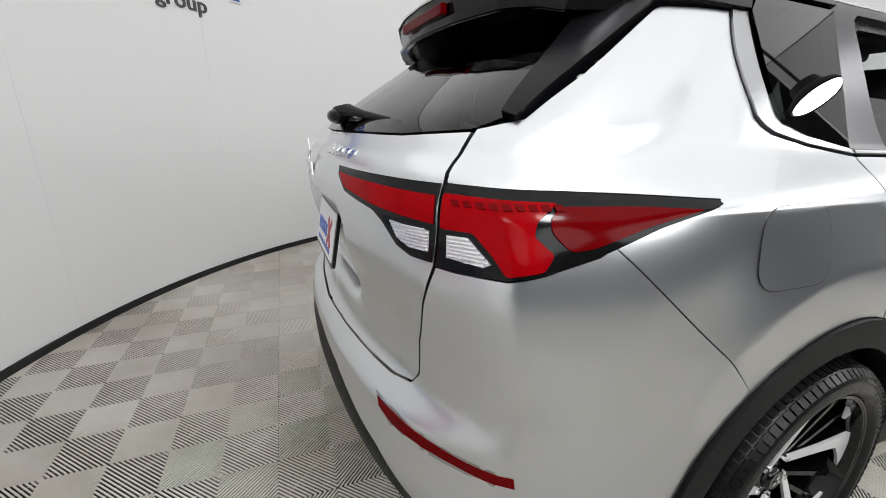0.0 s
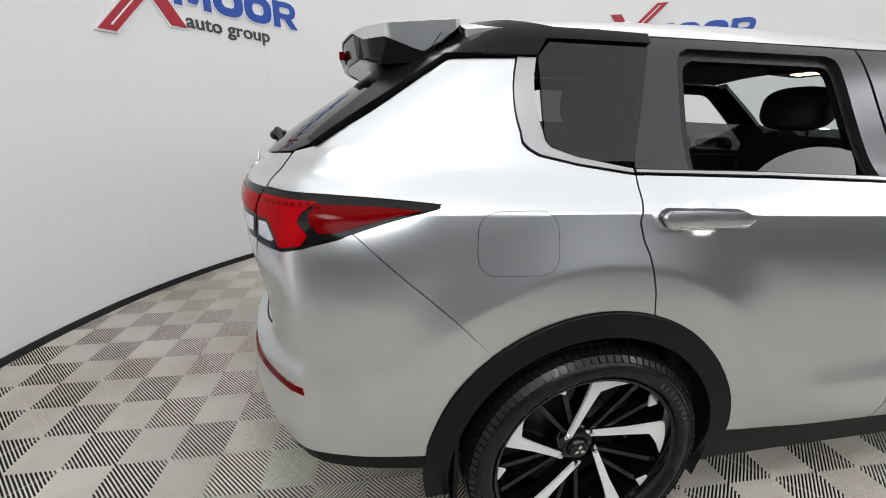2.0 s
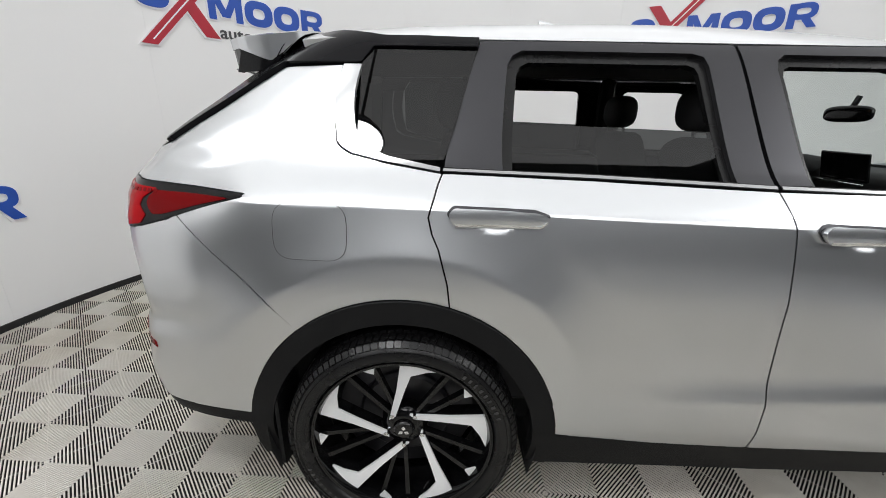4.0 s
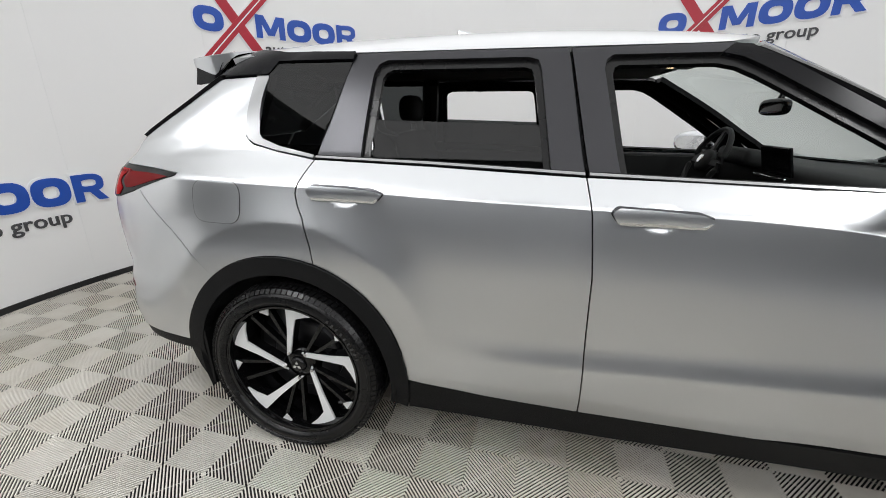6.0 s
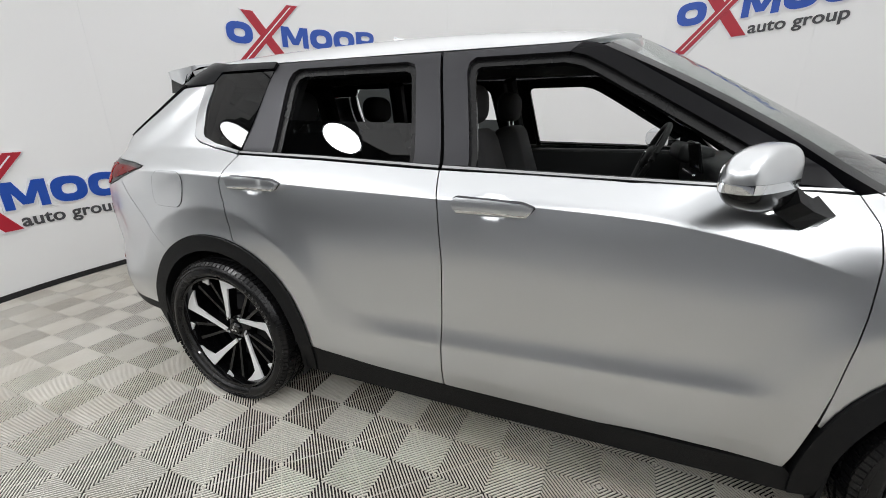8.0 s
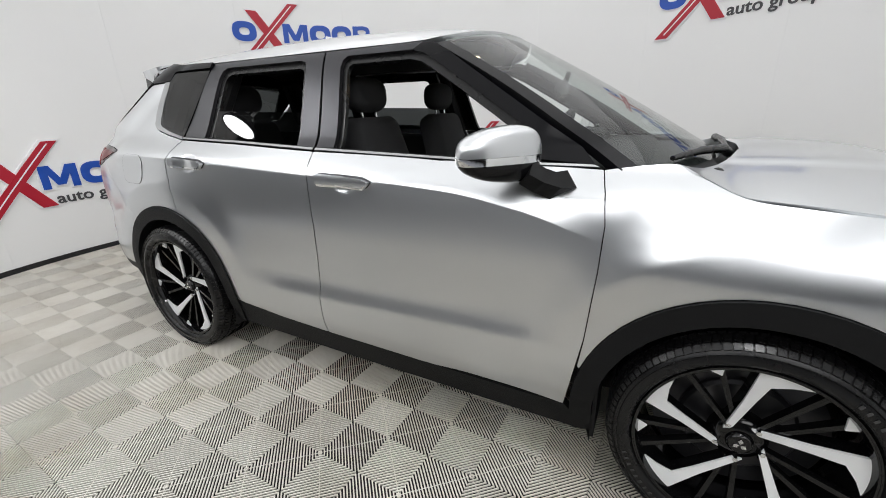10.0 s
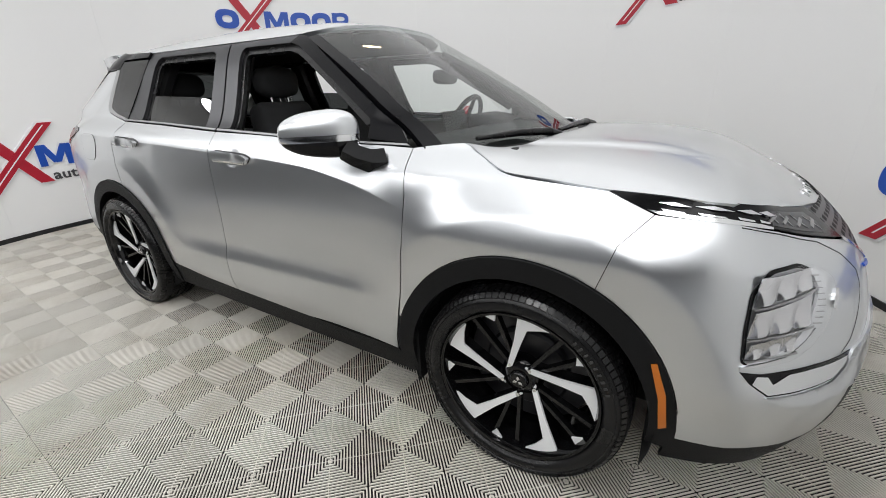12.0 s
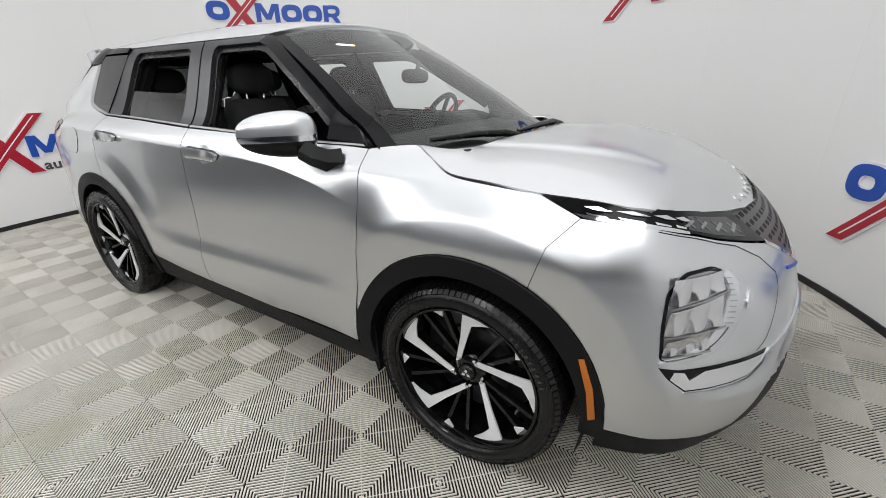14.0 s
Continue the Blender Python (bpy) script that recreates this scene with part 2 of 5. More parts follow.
AXLE = 2.706
PLAN = [(-1.040, 0), (-1.032, -.2), (-1.005, -.42), (-.955, -.60), (-.888, -.715), (-.805, -.800), (-.6, -.856), (-.3, -.882), (.2, -.888), (.8, -.888), (1.5, -.892),
        (2.2, -.900), (2.7, -.903), (3.05, -.890), (3.28, -.845), (3.44, -.755), (3.55, -.62), (3.625, -.42), (3.665, -.2), (3.675, 0)]
run = [0.0]
for p, q in zip(PLAN, PLAN[1:]):
    run.append(run[-1] + math.hypot(q[0] - p[0], q[1] - p[1]))
zero = run[PLAN.index((-.3, -.882))] + 0.3
RUN_X, RUN_Y = curve([(r - zero, p[0]) for r, p in zip(run, PLAN)]), curve([(r - zero, p[1]) for r, p in zip(run, PLAN)])
U_REAR, U_FRONT = -zero, run[-1] - zero
REAR_X = curve([(.15, -.88), (.3, -.97), (.45, -1.035), (.55, -1.055), (.66, -1.045), (.74, -.985), (.85, -.995), (1.0, -1.03), (1.1, -1.035), (1.16, -1.018), (1.2, -.98), (1.25, -.930), (1.4, -.715), (1.6, -.42)])
FRONT_X = curve([(.15, 3.58), (.3, 3.66), (.4, 3.70), (.5, 3.715), (.6, 3.70), (.7, 3.685), (.795, 3.655), (.88, 3.607), (.965, 3.525), (1.04, 3.43), (1.2, 3.2)])
CREASE = curve([(-.7, 1.11), (-.45, 1.113), (.0, 1.108), (.6, 1.088), (1.05, 1.076), (1.45, 1.068), (1.74, 1.054), (2.0, 1.014), (2.2, .960), (2.4, .90)])
HANDLES = ((.268, 1.090), (1.280, 1.062))
SECTION = curve([(.15, -.06), (.24, -.036), (.33, -.014), (.42, .004), (.52, .008), (.62, .002), (.75, -.004), (.87, -.004), (.95, -.010), (1.0, -.017), (1.04, -.026), (1.08, -.040), (1.11, -.058),
                 (1.14, -.084), (1.17, -.108), (1.2, -.131), (1.26, -.166), (1.35, -.208), (1.5, -.276), (1.56, -.312), (1.6, -.355), (1.64, -.45)])

BELOW = curve([(.15, -.06), (.24, -.036), (.33, -.014), (.42, .004), (.52, .008), (.62, .002), (.75, -.003), (.85, -.0045), (.95, -.0095), (1.0, -.0138), (1.05, -.0195), (1.1, -.0268), (1.15, -.036)])


def shoulder(c, z):
    """From the crease up to the window line: gently tilted at first, then steeper."""
    a, d, h = BELOW(c), SECTION(1.22), 1.22 - c
    t = (z - c) / h
    return a * (1 + 2 * t) * (1 - t) ** 2 - .40 * h * t * (1 - t) ** 2 + d * t * t * (3 - 2 * t) - .62 * h * t * t * (t - 1)


def skin(u, z):
    """A point of the right-hand side of the body: u runs round the plan from tail to nose and is x along the doors."""
    x, y = RUN_X(u), RUN_Y(u)
    off = SECTION(z) - 0.055 * ease(0.86, 1.14, z) * ease(2.2, 2.6, x) * (1 - ease(1.2, 1.3, z))
    off -= 0.045 * ease(1.06, 1.15, z) * ease(1.95, 2.25, x) * (1 - ease(2.6, 2.9, x)) * (1 - ease(1.2, 1.3, z))
    ledge = .50 + .048 * (x - .8)
    swell = min(1.0, max(0.0, (ledge + .115 - z) / .115))
    off += 0.012 * swell ** 2 * (1.5 - .5 * swell ** 6) * ease(.26, .44, z) * ease(.48, .95, x) * ease(2.24, 1.95, x)
    for w, rc in ((0.0, .615), (AXLE, .613)):
        r = math.hypot(x - w, z - 0.36)
        fade = ease(.38, .90, z)
        off += fade * 0.017 * max(0.0, 1 - .5 * (r - rc + math.sqrt((r - rc) ** 2 + 1e-4)) / .15) ** 2
    off += 0.022 * ease(3.1, 3.36, x) * (1 - ease(.0, .28, abs(z - .46))) - 0.048 * ease(3.12, 3.42, x) * ease(.74, 1.0, z)
    off += 0.010 * max(0.0, 1 - abs(u + .84) / .10) * ease(.70, .82, z) * ease(1.09, 1.03, z)
    k = ease(-.66, -.42, x) * ease(2.36, 1.95, x)
    if k > 0 and z < 1.22:
        c = CREASE(x)
        off += k * ((BELOW(z) if z <= c else shoulder(c, z)) - SECTION(z))
    for hx, hz in HANDLES:
        e = ((x - hx) / .074) ** 2 + ((z - hz) / .046) ** 2
        if e < 1:
            off -= 0.0070 * (1 - ease(0, 1, e))
    if x < -.85:
        niche = (1 - ease(.25, .34, abs(y))) * (1 - ease(.09, .14, abs(z - .93)))
        x += .045 * niche
    kz = ease(.98, 1.12, z)
    kr, kf = ease(0.6, -0.95, x) * kz + ease(-.35, -1.02, x) * (1 - kz), ease(3.2, 3.64, x)
    x += kr * (REAR_X(z) + 1.04) * (1 - .65 * ease(.50, .80, abs(y)) * (1 - kz) * ease(.5, .62, z)) + kf * (FRONT_X(z) - 3.675)
    y *= 1 + .060 * ease(-.45, -.86, RUN_X(u)) * ease(1.17, 1.27, z)
    return Vector((x, y * (1 + off / 0.888), z))


def u_at_x(x, z):
    lo, hi = -1.02, 3.35
    for _ in range(30):
        mid = (lo + hi) / 2
        if skin(mid, z).x < x:
            lo = mid
        else:
            hi = mid
    return lo


def u_at_y(y, z, front=False):
    """u on the tail (or the nose) at that y."""
    lo, hi = (U_FRONT, 3.1) if front else (U_REAR, -0.5)
    for _ in range(30):
        mid = (lo + hi) / 2
        if skin(mid, z).y > y:
            lo = mid
        else:
            hi = mid
    return lo


def S(*points):
    """Side outline from (x, z)."""
    return [(u_at_x(x, z), z) for x, z in points]


def T(*points):
    """Tail outline from (y, z)."""
    return [(u_at_y(y, z), z) for y, z in points]


def N(*points):
    """Nose outline from (y, z)."""
    return [(u_at_y(y, z, True), z) for y, z in points]


def slope(surf, a, b, h=0.002):
    n = (surf(a + h, b) - surf(a - h, b)).cross(surf(a, b + h) - surf(a, b - h))
    return n.normalized()


def sheet(name, outline, material, parent, surf=skin, step=(0.05, 0.025), thick=0.012, lift=0.0, side=1, label="", roll=0.0012, flip=False, cuts=()):
    """A curved panel: an outline in the plane of a surface's two parameters, filled finely, laid on the surface and given returned edges.
    side: 1 right, -1 the mirrored left. Returns the object."""
    area = sum(p[0] * q[1] - q[0] * p[1] for p, q in zip(outline, outline[1:] + outline[:1]))
    pts = outline if area > 0 else outline[::-1]
    bm = bmesh.new()
    bm.faces.new([bm.verts.new((p[0], p[1], 0)) for p in pts])
    for axis, st in ((0, step[0]), (1, step[1])):
        lo, hi = min(p[axis] for p in pts), max(p[axis] for p in pts)
        k = math.ceil(lo / st + 1e-4)
        while k * st < hi - 1e-4:
            co, no = Vector((0, 0, 0)), Vector((0, 0, 0))
            co[axis], no[axis] = k * st, 1
            bmesh.ops.bisect_plane(bm, geom=bm.verts[:] + bm.edges[:] + bm.faces[:], dist=1e-5, plane_co=co, plane_no=no)
            k += 1
    for w in cuts:
        bmesh.ops.bisect_plane(bm, geom=bm.verts[:] + bm.edges[:] + bm.faces[:], dist=1e-5, plane_co=(0, w, 0), plane_no=(0, 1, 0))
    bmesh.ops.triangulate(bm, faces=[f for f in bm.faces if len(f.verts) > 4])
    sign = -1 if flip else 1
    flat = [(v.co.x, v.co.y) for v in bm.verts]
    bm.verts.index_update()
    edge_ids = []
    for e in bm.edges:
        if e.is_boundary:
            loop = e.link_loops[0]
            edge_ids.append((loop.vert.index, loop.link_loop_next.vert.index))
    faces = [tuple(v.index for v in f.verts) for f in bm.faces]
    bm.free()
    border = {i for e in edge_ids for i in e}
    normals = [slope(surf, a, b) * sign for a, b in flat]
    base = [surf(a, b) for a, b in flat]
    places = [base[i] + normals[i] * (lift - (roll if i in border else 0.0)) for i in range(len(flat))]
    ring, low = {}, {}
    rim_n = {i: Vector((0, 0, 0)) for i in border}
    for i, j in edge_ids:
        out = (places[j] - places[i]).cross(normals[i])
        if out.length > 1e-9:
            out.normalize()
            out = out * sign
            rim_n[i] += out
            rim_n[j] += out
    for i in sorted(border):
        ring[i] = len(places)
        places.append(places[i].copy())
        low[i] = len(places)
        places.append(places[i] - normals[i] * (thick(*flat[i]) if callable(thick) else thick))
        r = rim_n[i].normalized() if rim_n[i].length > 1e-9 else normals[i]
        normals += [r, r]
    for i, j in edge_ids:
        faces.append((ring[j], ring[i], low[i], low[j]))
    if flip:
        faces = [f[::-1] for f in faces]
    if side < 0:
        places = [Vector((p.x, -p.y, p.z)) for p in places]
        normals = [Vector((n.x, -n.y, n.z)) for n in normals]
        faces = [f[::-1] for f in faces]
    me = bpy.data.meshes.new(name)
    me.from_pydata([tuple(p) for p in places], [], faces)
    me.materials.append(material)
    me.shade_smooth()
    me.normals_split_custom_set_from_vertices([tuple(n) for n in normals])
    ob = new(name, me)
    ob.parent = parent
    return tagged(ob, label)


# ---- the booth: floor, round wall, hall ----
CX, CY, RADIUS = 0.953, -0.155, 3.648
WALL_FROM, WALL_TO = -28.1, 211.9


def on_wall(angle, z, r=RADIUS):
    return Vector((CX + r * math.cos(radians(angle)), CY + r * math.sin(radians(angle)), z))


def ring_piece(bm, a0, a1, r0, r1, z0, z1, steps):
    """A curved block between two radii, two angles and two heights."""
    cols = []
    for i in range(steps + 1):
        a = a0 + (a1 - a0) * i / steps
        cols.append([bm.verts.new(on_wall(a, z, r)) for r, z in ((r0, z0), (r1, z0), (r1, z1), (r0, z1))])
    for p, q in zip(cols, cols[1:]):
        for k in range(4):
            bm.faces.new((p[k], p[(k + 1) % 4], q[(k + 1) % 4], q[k]))
    bm.faces.new(cols[0][::-1])
    bm.faces.new(cols[-1])
    return bm


wall = part("wall_round", ring_piece(bmesh.new(), WALL_FROM, WALL_TO, RADIUS + 0.03, RADIUS + 0.07, 0, WALL_TOP, 110), WALL_WHITE, label="round white booth wall of curved panels", kind="structure", category="wall", smooth=True)
for i in range(12):
    a = WALL_FROM + 10 + i * 20.0
    b = bmesh.new()
    ring_piece(b, a - 9.994, a + 9.994, RADIUS, RADIUS + 0.03, 0.0, WALL_TOP, 14)
    part("panel", b, WALL_WHITE, wall, smooth=True)
base = part("baseboard", ring_piece(bmesh.new(), WALL_FROM, WALL_TO, RADIUS - 0.012, RADIUS - 0.001, 0.0, 0.045, 160), SKIRT, label="black strip at the foot of the white wall", kind="structure", category="baseboard", smooth=True)

b = bmesh.new()
box(b, -6, 8, -6.5, 6.5, -.10, -.04)
floor = part("floor", b, TILE_GAP, label="floor of ribbed grey interlocking tiles", kind="structure", category="floor")
b = bmesh.new()
box(b, -6, 8, -6.5, 6.5, CEILING_Z, CEILING_Z + .1)
part("ceiling", b, HALL, label="plain grey ceiling of the hall over the booth", kind="structure", category="ceiling")
for name, dims in (("wall_north", (-6, 8, 6.5, 6.6)), ("wall_south", (-6, 8, -6.6, -6.5)), ("wall_east", (8, 8.1, -6.6, 6.6)), ("wall_west", (-6.1, -6, -6.6, 6.6))):
    b = bmesh.new()
    box(b, *dims, -0.06, CEILING_Z)
    part(name, b, HALL, label="plain grey wall of the hall round the booth", kind="structure", category="wall")



def high_bay(x, y, z, light, size=0.27):
    """A round hanging lamp: housing, diffuser and rod."""
    lamp = thing("ceiling_lamp", "round hanging lamp with a bright white diffuser", "lamp", pose(x, y, z), group="round lamps over the booth")
    k = size / 0.27
    b = lathe(bmesh.new(), [(0.02, 0.16), (0.10, 0.15), (0.12, 0.08), (0.25 * k, 0.04), (0.27 * k, 0.0), (0.262 * k, -0.012), (0.25 * k, -0.004)], 40)
    part("housing", b, DARK_SATIN, lamp, smooth=True)
    b = lathe(bmesh.new(), [(0.0005, -0.006), (0.12, -0.006), (0.249 * k, -0.003)], 40)
    part("diffuser", b, light, lamp)
    b = tube(bmesh.new(), [(0, 0, 0.15), (0, 0, CEILING_Z - z)], 0.012)
    part("rod", b, DARK_SATIN, lamp)
    return lamp


first_lamp = high_bay(*LAMPS[0], LIGHT_LOW, 0.19)
high_bay(*LAMPS[1], LIGHT_DIM, 0.19)
copy_thing(first_lamp, pose(*LAMPS[2]))


def studio_lamp(x, y, z, turn):
    """An added fill light, out of view: a large round soft lamp, tilted towards the car, on a stand with three feet."""
    lamp = thing("studio_lamp", "large round fill lamp on a black stand, added out of view", "lamp", pose(x, y, -.003, 0, 0, -turn), group="studio lamps at the opening")
    head = pose(0, 0, z, 58, 0, 0)
    part("housing", lathe(bmesh.new(), [(0.02, 0.40), (0.16, 0.38), (0.30, 0.28), (0.86, 0.02), (0.87, -0.01), (0.852, -0.012), (0.850, 0.0)], 40, head), DARK_SATIN, lamp, smooth=True)
    part("diffuser", lathe(bmesh.new(), [(0.0005, -0.014), (0.5, -0.012), (0.849, -0.004)], 40, head), LIGHT_SIDE, lamp)
    part("pole", tube(bmesh.new(), [(0, 0, .30), (0, 0, 1.6), (0, -.20, z - .02)], .016), DARK_SATIN, lamp)
    for k in range(3):
        a = radians(120 * k + 30)
        part("foot", tube(bmesh.new(), [(0, 0, .62), (.55 * math.cos(a), .55 * math.sin(a), .012)], .011), DARK_SATIN, lamp)
    return lamp


for spot in FILL_LAMPS:
    studio_lamp(*spot)
# unseen white ceiling over the closed side of the booth, glowing as added fill
edge_turn = math.degrees(math.asin((CEILING_FRONT - CY) / (RADIUS - .02)))
b = prism(bmesh.new(), arc(CX, CY, RADIUS - .02, edge_turn, 180 - edge_turn, 72), WALL_TOP + .002, WALL_TOP + .06)
part("fill_ceiling", b, CEILING_FILL, label="white ceiling over the booth, made to glow as fill light", kind="structure", category="ceiling")
b = ring_piece(bmesh.new(), WALL_TO + 1, 360 + WALL_FROM - 1, 4.02, 6.2, -.036, -.003, 40)
part("hall_floor", b, CONCRETE, label="plain grey concrete floor outside the booth", kind="structure", category="floor")


# ---- the car ----
MID = 1.0875


def creased(u, w):
    """The skin with its second parameter counted from the crease, which lies at MID."""
    return skin(u, w + CREASE(RUN_X(u)) - MID)


def from_crease(outline):
    return [(u, z - CREASE(RUN_X(u)) + MID) for u, z in outline]


car = thing("car", "silver five-door sport utility car with open windows", "car")


def pair(name, outline, material, parents, **kw):
    """The same panel on both sides of the car; parents: one for both, or (right, left)."""
    right, left = parents if isinstance(parents, tuple) else (parents, parents)
    return (sheet(name, outline, material, right, side=1, **kw), sheet(name, outline, material, left, side=-1, **kw))


def wheel_arc(w, r, x0, x1, n=14):
    """Arch points from x0 to x1, over the top of the wheel at w."""
    a0, a1 = math.degrees(math.acos(max(-1, min(1, (x0 - w) / r)))), math.degrees(math.acos(max(-1, min(1, (x1 - w) / r))))
    return arc(w, 0.36, r, a0, a1, n)


ARCH = 0.490
# tail end of the side: quarter panel with the white upper part behind the quarter glass
quarter = (S((.109, 1.193), (.09, 1.14), (.074, 1.085), (.085, 1.04), (.104, .999), (.13, .90), (.139, .829)) + S(*wheel_arc(0, ARCH + .003, .139, -.31, 12))
           + S((-.40, .84), (-.52, .945), (-.655, 1.068)) + [(-.458, 1.125), (-.450, 1.137), (-.734, 1.151), (-.941, 1.155), (-.946, 1.20), (-.960, 1.243)]
           + S((-.735, 1.262), (-.60, 1.345), (-.395, 1.481), (-.380, 1.488), (-.199, 1.494), (-.207, 1.30), (-.205, 1.272), (-.19, 1.256), (-.162, 1.240), (-.05, 1.216)))
quarters = pair("quarter_panel", from_crease(quarter), SILVER, car, surf=creased, cuts=(MID - .003, MID + .003), step=(.0125, .0125), label="silver rear quarter panel")
# fuel flap on the right
flap = rounded(S((-.355, 1.118), (-.150, 1.118), (-.147, .962), (-.355, .962)), .055)
sheet("fuel_flap_gap", rounded(S((-.3562, 1.1190), (-.1488, 1.1190), (-.1458, .9610), (-.3562, .9610)), .056), DARK_SATIN, quarters[0], lift=0.0022, thick=0.006, roll=0, step=(.0125, .008))
sheet("fuel_flap", flap, SILVER, quarters[0], lift=0.0034, thick=0.006, roll=0.001, step=(.0125, .008))

# doors
rear_door = (S((1.066, 1.163), (1.085, 1.06), (1.105, .86), (1.108, .60), (1.112, .332), (.80, .350), (.477, .384)) + S(*wheel_arc(0, ARCH + .003, .470, .143, 10))
             + S((.135, .90), (.109, .999), (.090, 1.04), (.079, 1.085), (.095, 1.14), (.114, 1.193), (.55, 1.182)))
rear_doors = pair("rear_door", from_crease(rear_door), SILVER, car, surf=creased, cuts=(MID - .003, MID + .003), step=(.0125, .0125), label="silver rear door")
front_door = (S((1.0705, 1.163), (1.0895, 1.06), (1.1095, .86), (1.1125, .60), (1.1165, .332), (1.6, .332), (2.194, .340), (2.24, .62), (2.258, .853), (2.262, .991), (2.250, 1.08), (2.232, 1.138), (2.0, 1.145), (1.69, 1.150)))
front_doors = pair("front_door", from_crease(front_door), SILVER, car, surf=creased, cuts=(MID - .003, MID + .003), step=(.0125, .0125), label="silver front door")
FENDER_TOP = curve([(2.24, 1.140), (2.34, 1.152), (2.418, 1.158), (2.46, 1.142), (2.51, 1.118), (2.56, 1.096), (2.61, 1.081), (2.66, 1.0755), (2.75, 1.070), (2.92, 1.0590)])
fender = (S((2.2355, 1.138), (2.2535, 1.08), (2.2655, .991), (2.2615, .853), (2.2435, .62), (2.231, .52)) + S(*wheel_arc(AXLE, ARCH + .003, 2.238, 2.928, 16))
          + S((2.9675, .93), (3.0405, 1.0145)) + [(2.921, 1.059)] + S(*[(x, FENDER_TOP(x)) for x in (2.85, 2.80, 2.75, 2.71, 2.68, 2.65, 2.62, 2.59, 2.56, 2.53, 2.50, 2.47, 2.445, 2.418, 2.39, 2.34, 2.29)]))
pair("fender", from_crease(fender), SILVER, car, surf=creased, cuts=(MID - .003, MID + .003), step=(.0125, .0125), label="silver front fender")

# belt line and window frames
belt_rear = S((.112, 1.197), (.55, 1.186), (1.064, 1.167), (1.064, 1.180), (.55, 1.199), (.116, 1.209))
pair("belt_seal", belt_rear, RUBBER, rear_doors, lift=0.003, thick=0.012)
pair("belt_strip", S((.113, 1.1985), (.55, 1.1875), (1.063, 1.1685), (1.063, 1.1760), (.55, 1.195), (.115, 1.205)), SATIN_CHROME, rear_doors, lift=0.006, thick=0.008)
belt_front = S((1.076, 1.167), (1.69, 1.153), (2.225, 1.141), (2.20, 1.152), (1.69, 1.165), (1.076, 1.180))
pair("belt_seal", belt_front, RUBBER, front_doors, lift=0.003, thick=0.012)
pair("belt_strip", S((1.077, 1.1685), (1.69, 1.1545), (2.220, 1.1425), (2.203, 1.1490), (1.69, 1.1610), (1.077, 1.1760)), SATIN_CHROME, front_doors, lift=0.006, thick=0.008)
quarter_trim = S((.105, 1.197), (-.05, 1.220), (-.158, 1.244), (-.186, 1.260), (-.201, 1.276), (-.203, 1.30), (-.194, 1.496), (-.139, 1.496), (-.143, 1.30), (-.140, 1.279), (-.125, 1.262), (-.046, 1.236), (.105, 1.207))
pair("quarter_window_trim", quarter_trim, SATIN_CHROME, quarters, lift=0.006, thick=0.014)


def flat_side(x, z):
    """The plane of the side glass, very slightly bowed."""
    return Vector((x, -.757 + .481 * (z - 1.2) - .012 * (z - 1.2) * (1.7 - z) + .004 * (x - .4) ** 2, z))


quarter_glass = S((-.137, 1.500), (-.141, 1.30), (-.136, 1.279), (-.122, 1.264), (-.046, 1.238), (.108, 1.209), (.150, 1.335), (.208, 1.540), (-.10, 1.540))
pair("quarter_window", [(skin(u, z).x, z) for u, z in quarter_glass], TINT, quarters, surf=flat_side, lift=0.002, thick=0.01, step=(.02, .02))
pair("rear_pillar_trim", S((-.139, 1.499), (-.385, 1.494), (-.60, 1.356), (-.747, 1.258), (-.760, 1.266), (-.505, 1.478), (-.325, 1.590), (-.20, 1.592), (-.08, 1.578), (.215, 1.572), (.213, 1.545), (-.105, 1.545)), PILLAR_BLACK, car, lift=0.014, thick=0.03, label="black pillar trim")
for side, door, outline, label in (
    (0, rear_doors, S((.118, 1.211), (.287, 1.203), (.300, 1.50), (.315, 1.530), (.345, 1.545), (.86, 1.545), (.893, 1.535), (.905, 1.51), (.958, 1.183), (1.062, 1.180), (.992, 1.572), (.60, 1.575), (.221, 1.572)), ""),
    (1, front_doors, S((1.076, 1.181), (1.170, 1.180), (1.110, 1.50), (1.115, 1.53), (1.135, 1.546), (1.46, 1.546), (1.50, 1.575), (1.40, 1.575), (1.002, 1.572)), "")):
    pair("window_frame", outline, DARK_SATIN, door, lift=0.001, thick=0.03, label="dark grey window frame")
pair("sail_trim", S((1.462, 1.546), (1.52, 1.530), (1.58, 1.498), (2.02, 1.235), (2.035, 1.165), (2.205, 1.152), (2.16, 1.200), (1.60, 1.545), (1.545, 1.570), (1.502, 1.575)), PILLAR_BLACK, front_doors, lift=0.001, thick=0.03, label="black window surround along the windscreen pillar")
# inner window seals, set back
for door, outline in (
    (rear_doors, S((.285, 1.200), (.318, 1.199), (.330, 1.488), (.342, 1.508), (.368, 1.520), (.85, 1.520), (.872, 1.512), (.882, 1.495), (.935, 1.184), (.962, 1.182), (.909, 1.512), (.897, 1.539), (.86, 1.549), (.345, 1.549), (.312, 1.534), (.297, 1.502))),
    (front_doors, S((1.166, 1.180), (1.195, 1.178), (1.138, 1.49), (1.142, 1.512), (1.158, 1.521), (1.45, 1.521), (1.505, 1.508), (1.56, 1.480), (2.00, 1.217), (2.035, 1.235), (1.585, 1.503), (1.522, 1.535), (1.46, 1.550), (1.135, 1.550), (1.111, 1.534), (1.106, 1.502)))):
    pair("window_seal", outline, RUBBER, door, lift=-0.016, thick=0.02)
